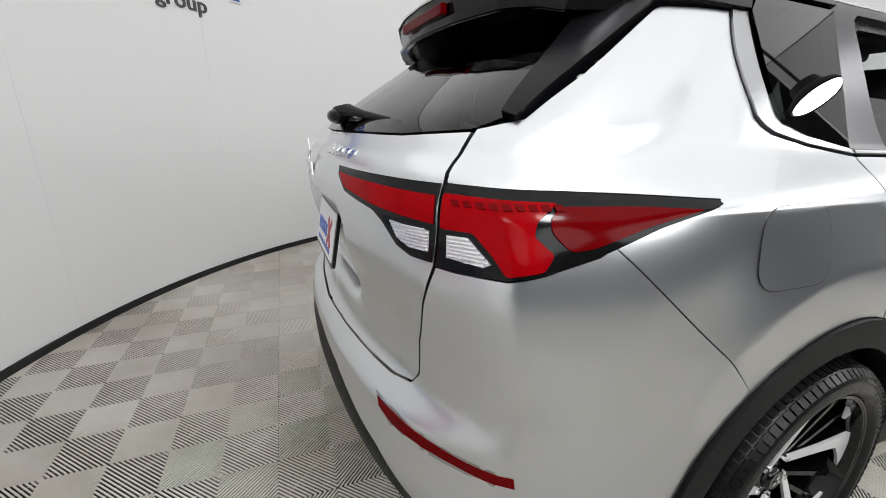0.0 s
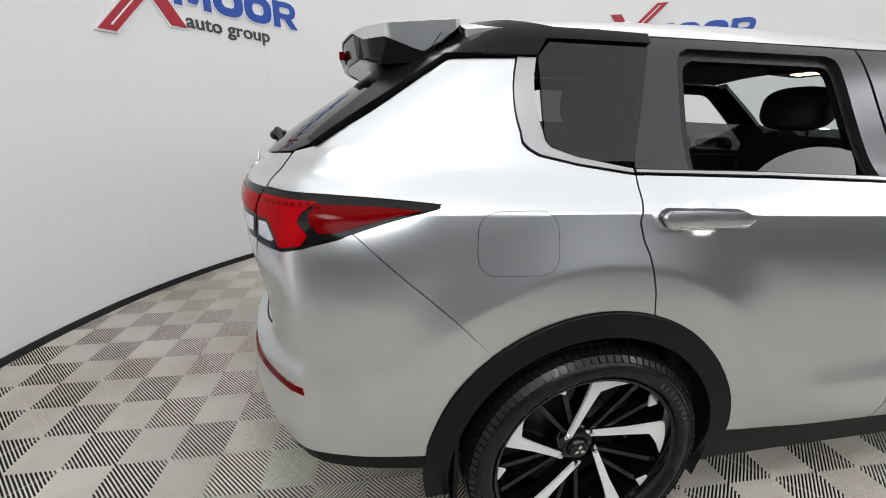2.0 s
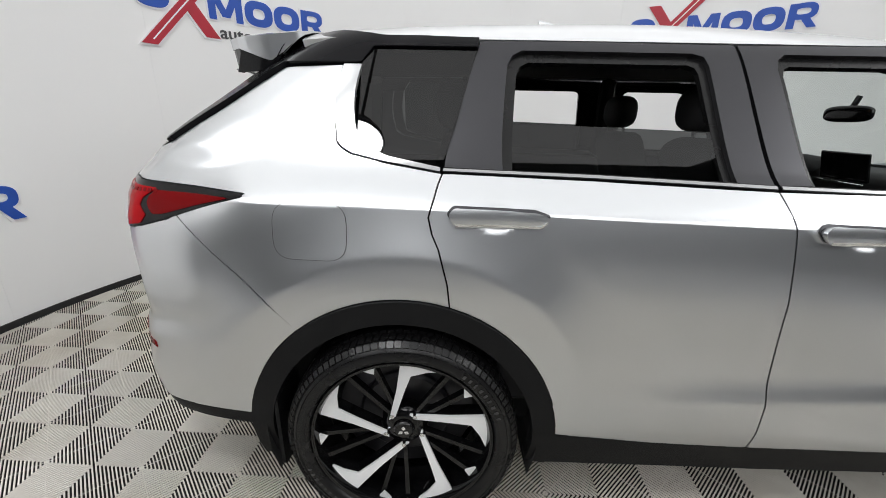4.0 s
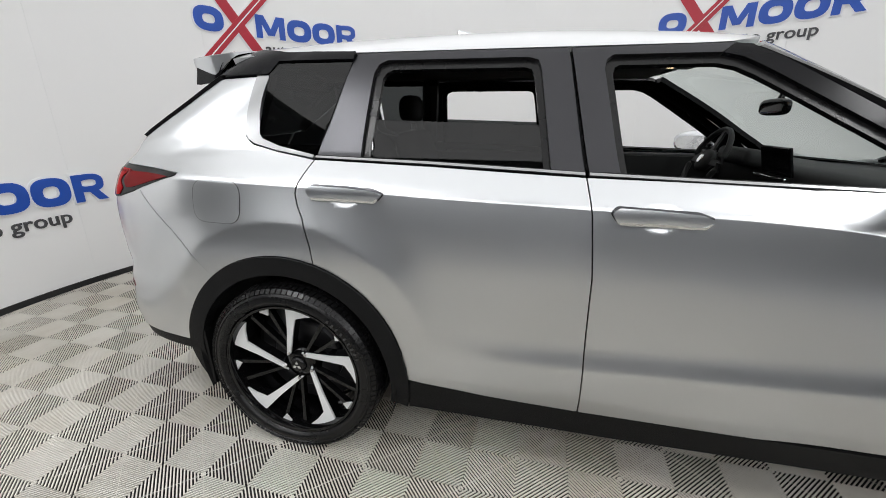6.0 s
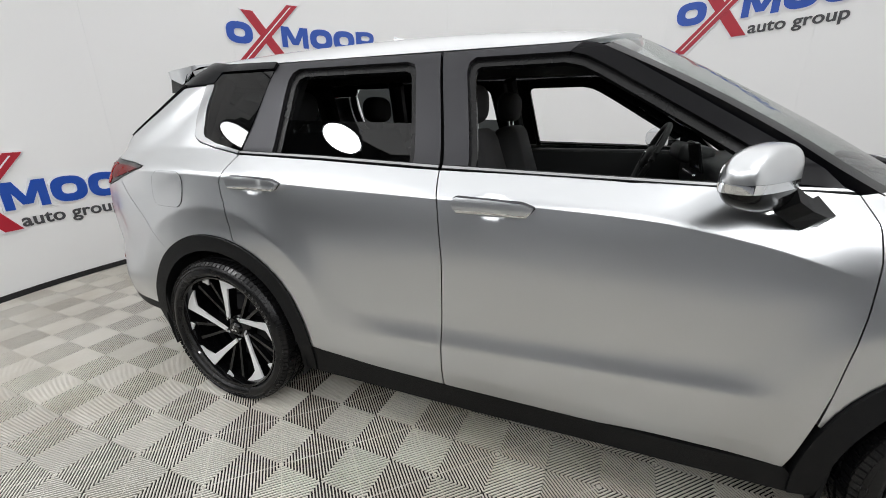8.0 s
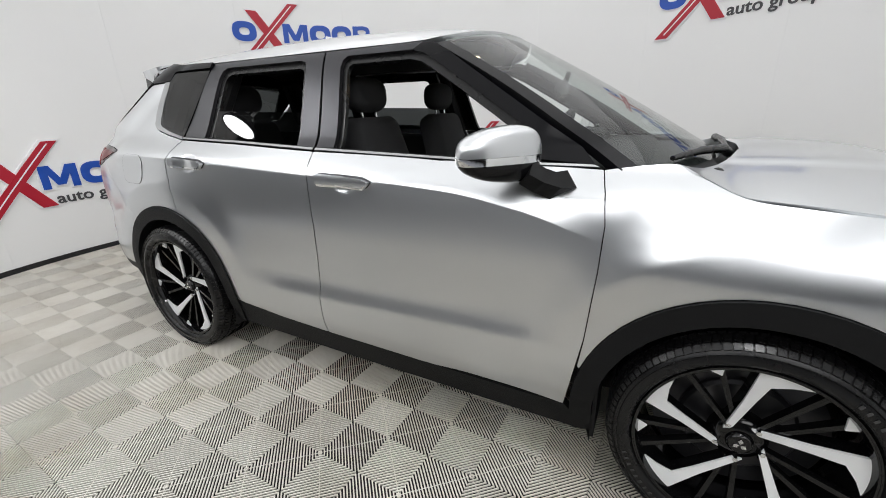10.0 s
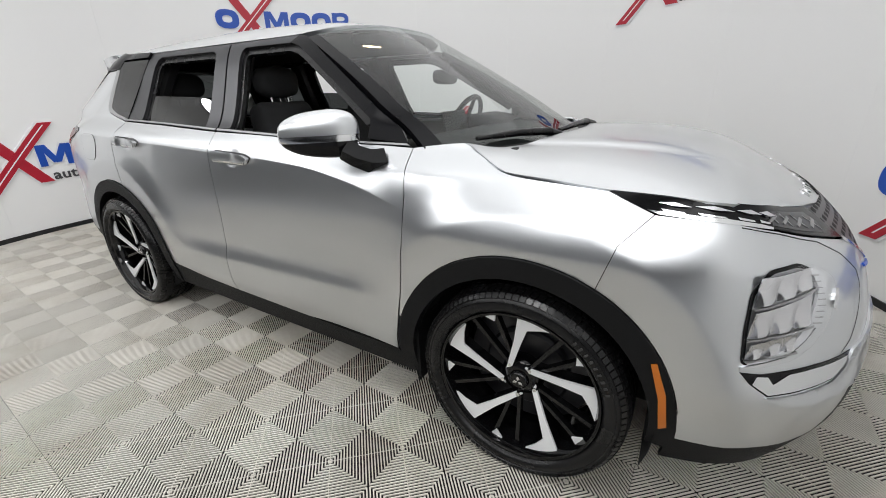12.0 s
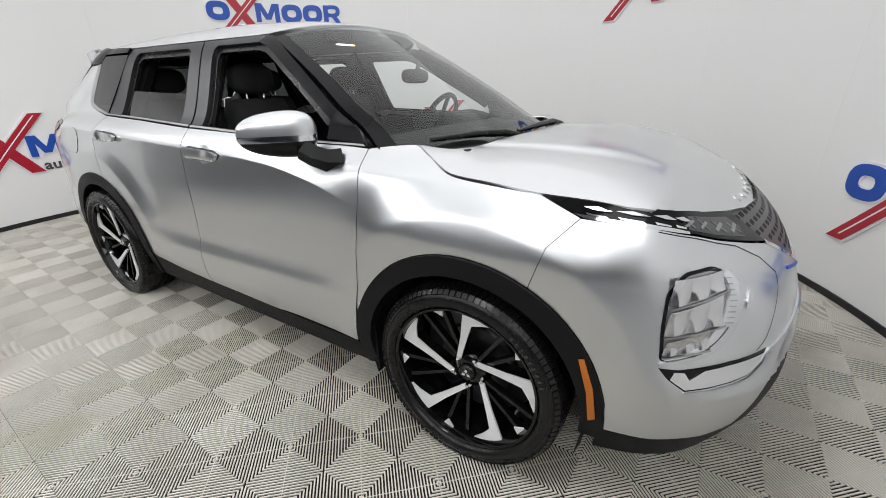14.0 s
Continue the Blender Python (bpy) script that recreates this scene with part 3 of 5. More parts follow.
# lowered rear panes
pair("pane", [(.300, 1.19), (.312, 1.345), (.914, 1.330), (.945, 1.175)], TINT, rear_doors, surf=flat_side, lift=-0.022, thick=0.004, label="tinted pane lowered halfway")

# sills and arches
pair("sill", S((.474, .382), (.80, .360), (1.12, .348), (1.6, .343), (2.198, .341), (2.232, .30), (2.238, .235), (1.2, .225), (.48, .235)), CLADDING, car, lift=0.002, thick=0.03, label="black plastic sill cladding")
for w in (0.0, AXLE):
    low = -14 if w == 0 else -7
    outer, inner = arc(w, .36, ARCH, low, 194, 36), arc(w, .36, .418, 194, low, 36)
    pair("arch_trim", S(*outer, *inner), CLADDING, car, lift=0.010, thick=0.05, step=(0.06, 0.03), label="black plastic wheel arch trim")

# tail: bumper, gate, lamps
low_edge = [(U_REAR, .64), (-1.4, .62), (-1.14, .55), (-1.02, .47), (-.90, .435), (-.70, .435)]
rear_bumper = ([(U_REAR, .700), (-1.365, .708), (-1.155, .712), (-1.095, .722), (-1.068, .755), (-1.054, .842), (-1.02, .93), (-.975, 1.014), (-.938, 1.012), (-.849, 1.015), (-.783, 1.026), (-.687, 1.052)]
               + S((-.6565, 1.066), (-.5215, .943), (-.4015, .838), (-.3120, .7455)) + S(*wheel_arc(0, ARCH + .003, -.314, -.482, 12)) + S((-.484, .43)) + low_edge[::-1])
rear_bumpers = pair("rear_bumper", rear_bumper, SILVER, car, step=(.03, .015), label="silver rear bumper")
pair("bumper_skirt", low_edge + S((-.486, .43), (-.484, .375)) + [(-.80, .385), (-1.0, .40), (-1.2, .43), (U_REAR, .45)], CLADDING, car, lift=-0.004, label="black lower rear bumper")
pair("reflector_rim", [(-1.165, .678), (-1.076, .672), (-.924, .654), (-.803, .645), (-.800, .611), (-.922, .621), (-1.09, .631), (-1.150, .655)], SATIN_CHROME, rear_bumpers, lift=0.001, thick=0.004)
pair("reflector", [(-1.150, .671), (-1.076, .666), (-.924, .649), (-.812, .640), (-.808, .619), (-.922, .630), (-1.085, .641), (-1.135, .655)], DARK_RED, rear_bumpers, lift=0.003, thick=0.004)
gate_low = [(U_REAR, .706), (-1.365, .713), (-1.155, .717), (-1.097, .727), (-1.073, .757), (-1.059, .842), (-1.024, .93), (-.981, 1.018), (-.950, 1.153), (-.954, 1.20), (-.968, 1.238), (-1.15, 1.226), (U_REAR, 1.220)]
gates = pair("tailgate", gate_low, SILVER, car, step=(.04, .015), label="silver tailgate")
gate_glass = [(U_REAR, 1.224), (-1.15, 1.230), (-.972, 1.243)] + S((-.740, 1.272), (-.50, 1.478), (-.36, 1.575)) + [(U_REAR, 1.575)]
pair("rear_window", gate_glass, TINT, gates, lift=0.001, thick=0.01, step=(.05, .04))


lamps = pair("tail_lamp", [(-.944, 1.152), (-.734, 1.148), (-.458, 1.134), (-.452, 1.128), (-.560, 1.098), (-.687, 1.055), (-.783, 1.029), (-.849, 1.018), (-.938, 1.015), (-.974, 1.018)], BLACK_GLOSS, car, lift=0.003, thick=0.03, label="black-edged red tail lamp")
pair("lens", rounded([(-.944, 1.137), (-.80, 1.133), (-.745, 1.131), (-.785, 1.105), (-.795, 1.085), (-.765, 1.058), (-.785, 1.034), (-.85, 1.024), (-.868, 1.052), (-.895, 1.083), (-.957, 1.083)], .006, 3), RED_LENS, lamps, lift=0.006, thick=0.006, label="bright red lens")
pair("side_lens", rounded([(-.742, 1.126), (-.60, 1.124), (-.49, 1.120), (-.60, 1.094), (-.70, 1.066), (-.738, 1.062), (-.764, 1.090), (-.762, 1.110)], .010, 3), DARK_RED, lamps, lift=0.006, thick=0.006, label="dark red side lens")
def ribbed_lens(outline, parents):
    """A clear reversing lens: a grey reflector crossed by bright ribs."""
    backs = pair("reverse_lens", outline, LAMP_BOWL, parents, lift=0.005, thick=0.006, label="clear ribbed reversing lens")
    lo, hi = min(p[1] for p in outline), max(p[1] for p in outline)
    for k in range(7):
        z = lo + (hi - lo) * (k + .35) / 7
        us = []
        for p, q in zip(outline, outline[1:] + outline[:1]):
            if (p[1] - z) * (q[1] - z) < 0:
                us.append(p[0] + (q[0] - p[0]) * (z - p[1]) / (q[1] - p[1]))
        if len(us) >= 2:
            u0, u1, h = min(us) + .002, max(us) - .002, (hi - lo) / 7 * .42
            pair("rib", [(u0, z), (u1, z), (u1, z + h), (u0, z + h)], CLEAR_LENS, backs, lift=0.008, thick=0.003, step=(.02, .02))


ribbed_lens([(-.945, 1.074), (-.905, 1.075), (-.872, 1.040), (-.884, 1.033), (-.950, 1.037)], lamps)
for i in range(9):
    pair("light_cell", [(-.930 + .022 * i, 1.128), (-.916 + .022 * i, 1.128), (-.912 + .022 * i, 1.119), (-.926 + .022 * i, 1.119)], DARK_RED, lamps, lift=0.0075, thick=0.002, step=(.03, .03))
inner_lamps = pair("gate_lamp", [(-1.336, 1.153), (-1.075, 1.153), (-.952, 1.152), (-.982, 1.022), (-1.03, 1.024), (-1.069, 1.036), (-1.11, 1.072), (-1.14, 1.088), (-1.274, 1.106), (-1.325, 1.135)], BLACK_GLOSS, gates, lift=0.003, thick=0.02, label="black-edged red lamp in the tailgate")
pair("lens", [(-1.315, 1.140), (-1.075, 1.135), (-.962, 1.132), (-.970, 1.088), (-1.12, 1.098), (-1.27, 1.115)], RED_LENS, inner_lamps, lift=0.006, thick=0.006, label="bright red lens")
ribbed_lens([(-1.080, 1.080), (-.980, 1.076), (-.986, 1.040), (-1.03, 1.040), (-1.062, 1.052)], inner_lamps)

# nose
chin = [(3.190, .345), (3.332, .347), (3.478, .363), (3.565, .400), (3.625, .500), (3.68, .545), (3.80, .575), (4.0, .580), (U_FRONT, .580)]
front_bumper = (S(*wheel_arc(AXLE, ARCH + .003, 2.930, 3.190, 12)) + chin + [(U_FRONT, .750), (3.992, .806), (3.768, .909), (3.55, .949), (3.383, .978), (3.231, 1.002), (3.148, 1.010), (3.0425, 1.0135)] + S((2.9695, .93)))
front_bumpers = pair("front_bumper", front_bumper, SILVER, car, step=(.02, .015), label="silver front bumper")
pair("bumper_skirt", chin + [(U_FRONT, .25), (4.0, .245), (3.6, .235), (3.35, .24)] + S((3.17, .235), (3.186, .34)), CLADDING, car, lift=-0.003, label="black lower front bumper")
grilles = pair("grille", [(3.700, 1.000), (3.839, .990), (U_FRONT, .976), (U_FRONT, .755), (3.992, .811), (3.772, .914)], GRILLE_GREY, car, lift=-0.006, label="dark chrome mesh grille")
strips = pair("headlamp", [(2.921, 1.061), (3.067, 1.058), (3.205, 1.052), (3.35, 1.040), (3.53, 1.020), (3.699, .999), (3.768, .914), (3.70, .926), (3.55, .953), (3.394, .981), (3.231, 1.005), (3.148, 1.013), (3.042, 1.017)], BLACK_GLOSS, car, lift=0.003, thick=0.03, label="slim black headlamp strip")
LAMP_BOX = [(3.303, .638), (3.292, .742), (3.292, .844), (3.335, .896), (3.434, .906), (3.494, .884), (3.519, .861), (3.483, .774), (3.443, .711), (3.403, .670), (3.349, .652)]


def shrunk(outline, k):
    """The outline drawn in towards its middle."""
    mu, mz = sum(p[0] for p in outline) / len(outline), sum(p[1] for p in outline) / len(outline)
    return [(mu + (u - mu) * k, mz + (z - mz) * k) for u, z in outline]


lamp_boxes = pair("main_lamp", rounded(LAMP_BOX, .02, 3), BLACK_GLOSS, front_bumpers, lift=0.004, thick=0.03, label="tall lamp unit with chrome reflectors")
pair("fog_vent", [(3.306, .621), (3.355, .618), (3.488, .639), (3.622, .651), (3.603, .613), (3.552, .584), (3.434, .562), (3.378, .554), (3.332, .590)], BLACK_GLOSS, front_bumpers, lift=0.003, thick=0.01)
pair("side_marker", S((3.098, .607), (3.113, .612), (3.150, .515), (3.168, .404), (3.148, .390), (3.132, .50)), AMBER, car, lift=0.016, thick=0.01, step=(.02, .02), label="amber side marker")
seam = [(3.241, .9955), (3.40, .970), (3.578, .935), (3.668, .894), (3.728, .843), (3.718, .811), (3.652, .731), (3.616, .679), (3.583, .654)]
pair("seam", [(u, z + .0012) for u, z in seam] + [(u + (-.0022 if z < .85 else 0), z - .0012) for u, z in seam[::-1]], BLACK_GLOSS, front_bumpers, lift=.0008, thick=.003, roll=0, step=(.02, .02))

# bonnet, roof, windscreen
HOOD_MID = curve([(2.3, 1.138), (2.6, 1.146), (2.8, 1.152), (3.0, 1.146), (3.2, 1.117), (3.30, 1.080), (3.35, 1.054), (3.40, 1.027), (3.45, .999), (3.515, .964), (3.6, .90)])
HOOD_EDGE = curve([(2.3, 1.17), (2.42, 1.161), (2.51, 1.121), (2.61, 1.080), (2.75, 1.073), (2.92, 1.062), (3.066, 1.059), (3.204, 1.052), (3.3, 1.022), (3.4, .985), (3.52, .945)])
HOOD_HALF = curve([(2.3, .70), (2.42, .727), (2.51, .766), (2.61, .797), (2.75, .812), (2.92, .829), (3.066, .824), (3.204, .803), (3.3, .72), (3.4, .63), (3.52, .60)])


def bonnet(x, y):
    k = abs(y) / HOOD_HALF(x)
    return Vector((x, y, HOOD_MID(x) - (HOOD_MID(x) - HOOD_EDGE(x)) * k ** 3 + 0.012 * (1 - ease(.40, .48, abs(y))) * ease(3.35, 2.9, x)))


half = [(2.655, 0), (2.640, .2), (2.595, .4), (2.505, .6), (2.424, .722)] + [(x, HOOD_HALF(x) - .011) for x in (2.44, 2.46, 2.48, 2.51, 2.54, 2.57, 2.60, 2.63, 2.67, 2.72, 2.80, 2.92, 3.066)] + [(3.15, .812), (3.21, .795), (3.30, .690), (3.394, .525), (3.446, .405), (3.49, .22), (3.512, 0)]
bonnet_panel = sheet("bonnet", [(x, -y) for x, y in half] + [(x, y) for x, y in half[-2:0:-1]], SILVER, car, surf=bonnet, step=(.05, .05), thick=.03, label="silver bonnet")

for i in range(9):
    y0 = -.36 + .09 * i
    x0 = 3.474 - .40 * y0 * y0
    sheet("bonnet_mark", [(x0 - .012, y0 - .018), (x0 + .010, y0 - .018), (x0 + .010, y0 + .018), (x0 - .012, y0 + .018)], CHROME, bonnet_panel, surf=bonnet, lift=.004, thick=.005, step=(.05, .05))

ROOF_MID = curve([(-.7, 1.595), (-.4, 1.640), (.2, 1.688), (.8, 1.701), (1.4, 1.678), (1.75, 1.630)])


def roof_top(x, y):
    edge = 1.576 - 0.06 * ease(-.2, -.7, x)
    return Vector((x, y, ROOF_MID(x) - (ROOF_MID(x) - edge) * (abs(y) / .566) ** 2.6))


half = [(-.30, 0), (-.31, .30), (-.335, .52), (-.33, .560), (.6, .560), (1.40, .558), (1.50, .550), (1.57, .50), (1.62, .44), (1.69, .25), (1.715, 0)]
sheet("roof", [(x, -y) for x, y in half] + [(x, y) for x, y in half[-2:0:-1]], SILVER, car, surf=roof_top, step=(.08, .04), thick=.02, label="silver roof")
half = [(-.305, 0), (-.315, .30), (-.338, .518), (-.355, .545), (-.45, .545), (-.55, .525), (-.60, .47), (-.645, .36), (-.68, .18), (-.69, 0)]


def spoiler_top(x, y):
    t = min(1.0, max(0.0, (-.30 - x) / .39))
    mid, edge = 1.648 - .066 * t, 1.604 - .038 * t
    return Vector((x, y, mid - (mid - edge) * (abs(y) / .53) ** 2.4))


def spoiler_depth(x, y):
    """How far the silver side reaches down: most behind the roof joint and at the corners, nothing along the trailing edge."""
    return .005 + .070 * max(0.0, min(1.0, (-.330 - x) / .10)) * max(min(1.0, max(0.0, (x + .615) / .16)), 0.38 * ease(.36, .45, abs(y)))


def spoiler_core(x, y):
    return spoiler_top(x, y) + Vector((0, 0, -.001 - spoiler_depth(x, y)))


def spoiler_drop(x):
    return .085 + .022 * ease(-.64, -.54, x) - .10 * ease(-.46, -.36, x)


def spoiler_base(x, y):
    return spoiler_top(x, y) + Vector((0, 0, -spoiler_drop(x)))


def plan(inset):
    pts = [(x + (inset if x < -.5 else 0), max(0, y - inset)) for x, y in half]
    return [(x, -y) for x, y in pts] + [(x, y) for x, y in pts[-2:0:-1]]


spoiler = sheet("spoiler", plan(0), SILVER, car, surf=spoiler_top, step=(.04, .04), thick=spoiler_depth, roll=.003, label="silver roof spoiler with black underside")
sheet("fin", plan(.006), BLACK_GLOSS, spoiler, surf=spoiler_core, step=(.04, .04), thick=lambda x, y: max(.002, spoiler_drop(x) - spoiler_depth(x, y)), label="gloss black spoiler core")
sheet("underside", plan(.006), BLACK_GLOSS, spoiler, surf=spoiler_base, step=(.04, .04), thick=.002, flip=True)
b = bmesh.new()
box(b, -.692, -.672, -.16, .16, 1.524, 1.552, bevel=.004)
part("brake_light", b, DARK_RED, spoiler, "dark red high brake light")


def screen(a, b):
    """Windscreen: a from the right edge (-1) to the left (1), b from the cowl (0) to the roof (1)."""
    ex, ez = 2.275 - 0.725 * b, 1.142 + 0.425 * b + 0.02 * math.sin(math.pi * b)
    ey = skin(ex, ez).y
    mx, mz = 2.595 - 0.875 * b, 1.130 + 0.500 * b + 0.012 * math.sin(math.pi * b)
    k = 1 - abs(a) ** 2.5
    return Vector((ex + (mx - ex) * k, -ey * a, ez + (mz - ez) * k))


sheet("windscreen", [(-.935, .0), (.935, .0), (.935, 1), (-.935, 1)], CLEAR, car, surf=screen, step=(.03, .04), thick=.005, label="clear windscreen")
for s in (-1, 1):
    sheet("windscreen_pillar", [(s * 1.0, -.01), (s * .93, .0), (s * .93, .98), (s * 1.0, .98)], PILLAR_BLACK, car, surf=screen, step=(.035, .05), thick=.03, lift=.003, label="gloss black windscreen pillar")
sheet("cowl", [(-.90, -.16), (.90, -.16), (.90, .03), (-.90, .03)], CLADDING, car, surf=screen, step=(.08, .03), thick=.01, lift=-.006, label="black plastic cowl")

# wheels
SPOKE = [(-.043, .033), (-.018, .150), (-.003, .2575)] + [(.2575 * math.sin(radians(a)), .2575 * math.cos(radians(a))) for a in (7, 14, 21, 28)] + [(.108, .224), (.066, .219), (.024, .205), (.006, .150), (-.024, .046)]
SPOKE_TIP = [(.2575 * math.sin(radians(a)), .2575 * math.cos(radians(a))) for a in (42, 46, 50, 55)] + [(.174, .138)]


def car_wheel(x, side):
    turn = pose(x, side * 0.797, 0.36, 90 * (1 if side < 0 else -1), 0, 0)
    wheel = new("wheel")
    wheel.parent, wheel.matrix_basis = car, turn
    tagged(wheel, "alloy wheel with five machined spokes and a black tyre")
    prof = [(.262, -.105), (.275, -.118), (.315, -.126), (.345, -.120), (.361, -.106), (.3675, -.08), (.3685, 0), (.3675, .08), (.361, .106), (.345, .120), (.336, .1245), (.333, .1215), (.315, .127), (.309, .1262), (.306, .1240), (.300, .1200), (.295, .110), (.288, .098)]
    tyre = part("tyre", lathe(bmesh.new(), prof, 72), RUBBER, wheel, smooth=True)
    bt = bmesh.new()
    for i in range(96):
        for h, w, skew in ((-.088, .03, .03), (-.045, .026, 0.02), (0, .026, -0.02), (.045, .026, 0.02), (.088, .03, -.03)):
            m = Matrix.Rotation(2 * math.pi * (i + (0.5 if h in (-.045, .045) else 0)) / 96, 4, "Z") @ Matrix.Translation((.3695 if abs(h) < .08 else .3665, 0, h)) @ Matrix.Rotation(skew * 6, 4, "X") @ Matrix.Rotation(0 if abs(h) < .08 else (-.18 if h > 0 else .18), 4, "Y")
            box(bt, -.004, .004, -.0090, .0090, -w / 2, w / 2, m)
    part("tread", bt, RUBBER, tyre)
    bl = bmesh.new()
    for i in range(96):
        for flip in (-1, 1):
            m = Matrix.Rotation(2 * math.pi * (i + .25) / 96, 4, "Z") @ Matrix.Translation((.3545, 0, flip * .1135)) @ Matrix.Rotation(flip * radians(50), 4, "Y")
            box(bl, -.010, .010, -.0090, .0090, -.0035, .0035, m)
    part("shoulder_tread", bl, RUBBER, tyre, kind="stuff")
    WIDE = Matrix.Diagonal((1.115, 1.115, 1, 1))
    for start in (20, 200):
        for i in range(9):
            part("sidewall_mark", box(bmesh.new(), .313, .325, -.0028 - .0012 * (i % 3), .0030, .1262, .1280, Matrix.Rotation(radians(start + 4.2 * i), 4, "Z")), TYRE_MARK, tyre)
    rim = part("rim", lathe(bmesh.new(), [(.262, .106), (.258, .112), (.252, .110), (.244, .085), (.238, .02), (.230, -.06), (.255, -.10)], 72, WIDE), ALLOY_BLACK, wheel, smooth=True)
    part("rim_lip", lathe(bmesh.new(), [(.2635, .108), (.2605, .1140), (.2565, .1125), (.2540, .106)], 72, WIDE), ALLOY_BLACK, rim, smooth=True)
    back = lathe(bmesh.new(), [(.0005, -.02), (.15, -.02), (.16, -.03), (.16, -.045), (.235, -.05)], 48)
    part("brake_disc", back, DARK_SATIN, wheel, smooth=True)
    hub = lathe(bmesh.new(), [(.0005, .066), (.028, .066), (.033, .062), (.036, .05), (.06, .045), (.075, .03), (.08, .0)], 40)
    part("hub", hub, ALLOY_BLACK, wheel, smooth=True)
    badge = bmesh.new()
    for k in range(3):
        prism(badge, [(0, .002), (.007, .011), (0, .021), (-.007, .011)], .0665, .0685, Matrix.Rotation(2 * math.pi * k / 3, 4, "Z"))
    part("badge", badge, CHROME, wheel)
    for k in range(5):
        turn_k = Matrix.Rotation(2 * math.pi * k / 5, 4, "Z") @ WIDE
        tilt = Matrix.Translation((0, 0, .048)) @ Matrix.Rotation(radians(9), 4, "X")
        bs = bmesh.new()
        prism(bs, [(-u, v) for u, v in SPOKE] if side > 0 else SPOKE, -.004, .004, turn_k @ tilt)
        part("spoke_face", bs, MACHINED, rim)
        bs = bmesh.new()
        prism(bs, [(-u * 1.06, v) for u, v in SPOKE] if side > 0 else [(u * 1.06, v) for u, v in SPOKE], -.05, -.0045, turn_k @ tilt)
        part("spoke", bs, ALLOY_BLACK, rim)
        for off, wide in ((33, .0055), (52, .0055)):
            bs = bmesh.new()
            prism(bs, [(-wide, .06), (wide, .06), (wide * 1.3, .25), (-wide * 1.3, .25)], -.035, -.008, Matrix.Rotation(radians(-off * side if side > 0 else off * -1), 4, "Z") @ turn_k @ tilt)
            part("thin_spoke", bs, ALLOY_BLACK, rim)
        bs = bmesh.new()
        prism(bs, [(-u, v) for u, v in SPOKE_TIP] if side > 0 else SPOKE_TIP, .082, .089, turn_k)
        part("spoke_tip", bs, MACHINED, rim)
        bn = lathe(bmesh.new(), [(.0005, .062), (.007, .062), (.009, .056), (.009, .04)], 6, turn_k @ Matrix.Rotation(radians(36), 4, "Z") @ Matrix.Translation((0, .057, 0)))
        part("wheel_nut", bn, CHROME, rim)
    return wheel


for x in (0.0, AXLE):
    for side in (-1, 1):
        car_wheel(x, side)
# wheel wells, underbody
for w in (0.0, AXLE):
    for s in (-1, 1):
        b = bmesh.new()
        cols = []
        for i in range(25):
            a = radians(-20 + 220 * i / 24)
            cols.append([b.verts.new((w + .44 * math.cos(a), s * y, .36 + .44 * math.sin(a))) for y in (.50, .885)])
        for p, q in zip(cols, cols[1:]):
            b.faces.new((p[0], p[1], q[1], q[0]))
        b.faces.new([c[0] for c in cols])
        part("wheel_well", b, DARK_VOID, car)
b = bmesh.new()
box(b, -.70, 3.30, -.62, .62, .25, .32, bevel=.02)
part("underbody", b, DARK_VOID, car, label="black underbody")
# ---- body ends here ----

# ---- details of the body ----
for (hx, hz), doors in zip(HANDLES, (rear_doors, front_doors)):
    bar = [(hx - .138, hz + .006), (hx - .122, hz + .021), (hx + .100, hz + .014), (hx + .140, hz + .004), (hx + .118, hz - .019), (hx - .118, hz - .018)]
    rim = [(hx - .143, hz + .007), (hx - .125, hz + .026), (hx + .101, hz + .019), (hx + .146, hz + .005), (hx + .121, hz - .023), (hx - .121, hz - .022)]
    pair("handle_rim", rounded(S(*rim), .010, 3), SATIN_CHROME, doors, lift=0.004, thick=0.010, roll=0.002, step=(.03, .008))
    pair("handle_gap", rounded(S(*[(x, z + .0012) for x, z in rim]), .010, 3), DARK_SATIN, doors, lift=0.006, thick=0.004, roll=0.001, step=(.03, .008))

    def grip(u, z, mid_z=hz):
        """The upright, slightly rounded face of the handle."""
        p = skin(u, mid_z)
        return Vector((p.x, p.y + 1.8 * (z - mid_z) ** 2 * 4, z))
    handles = pair("handle", rounded(S(*bar), .009, 3), SILVER, doors, surf=grip, lift=0.028, thick=0.020, roll=0.004, step=(.03, .006))
    pair("handle_trim", S((hx - .118, hz - .010), (hx + .112, hz - .012), (hx + .128, hz - .004), (hx + .134, hz - .003), (hx + .116, hz - .017), (hx - .116, hz - .016)), CHROME, handles, surf=grip, lift=0.0295, thick=0.003, step=(.03, .01))


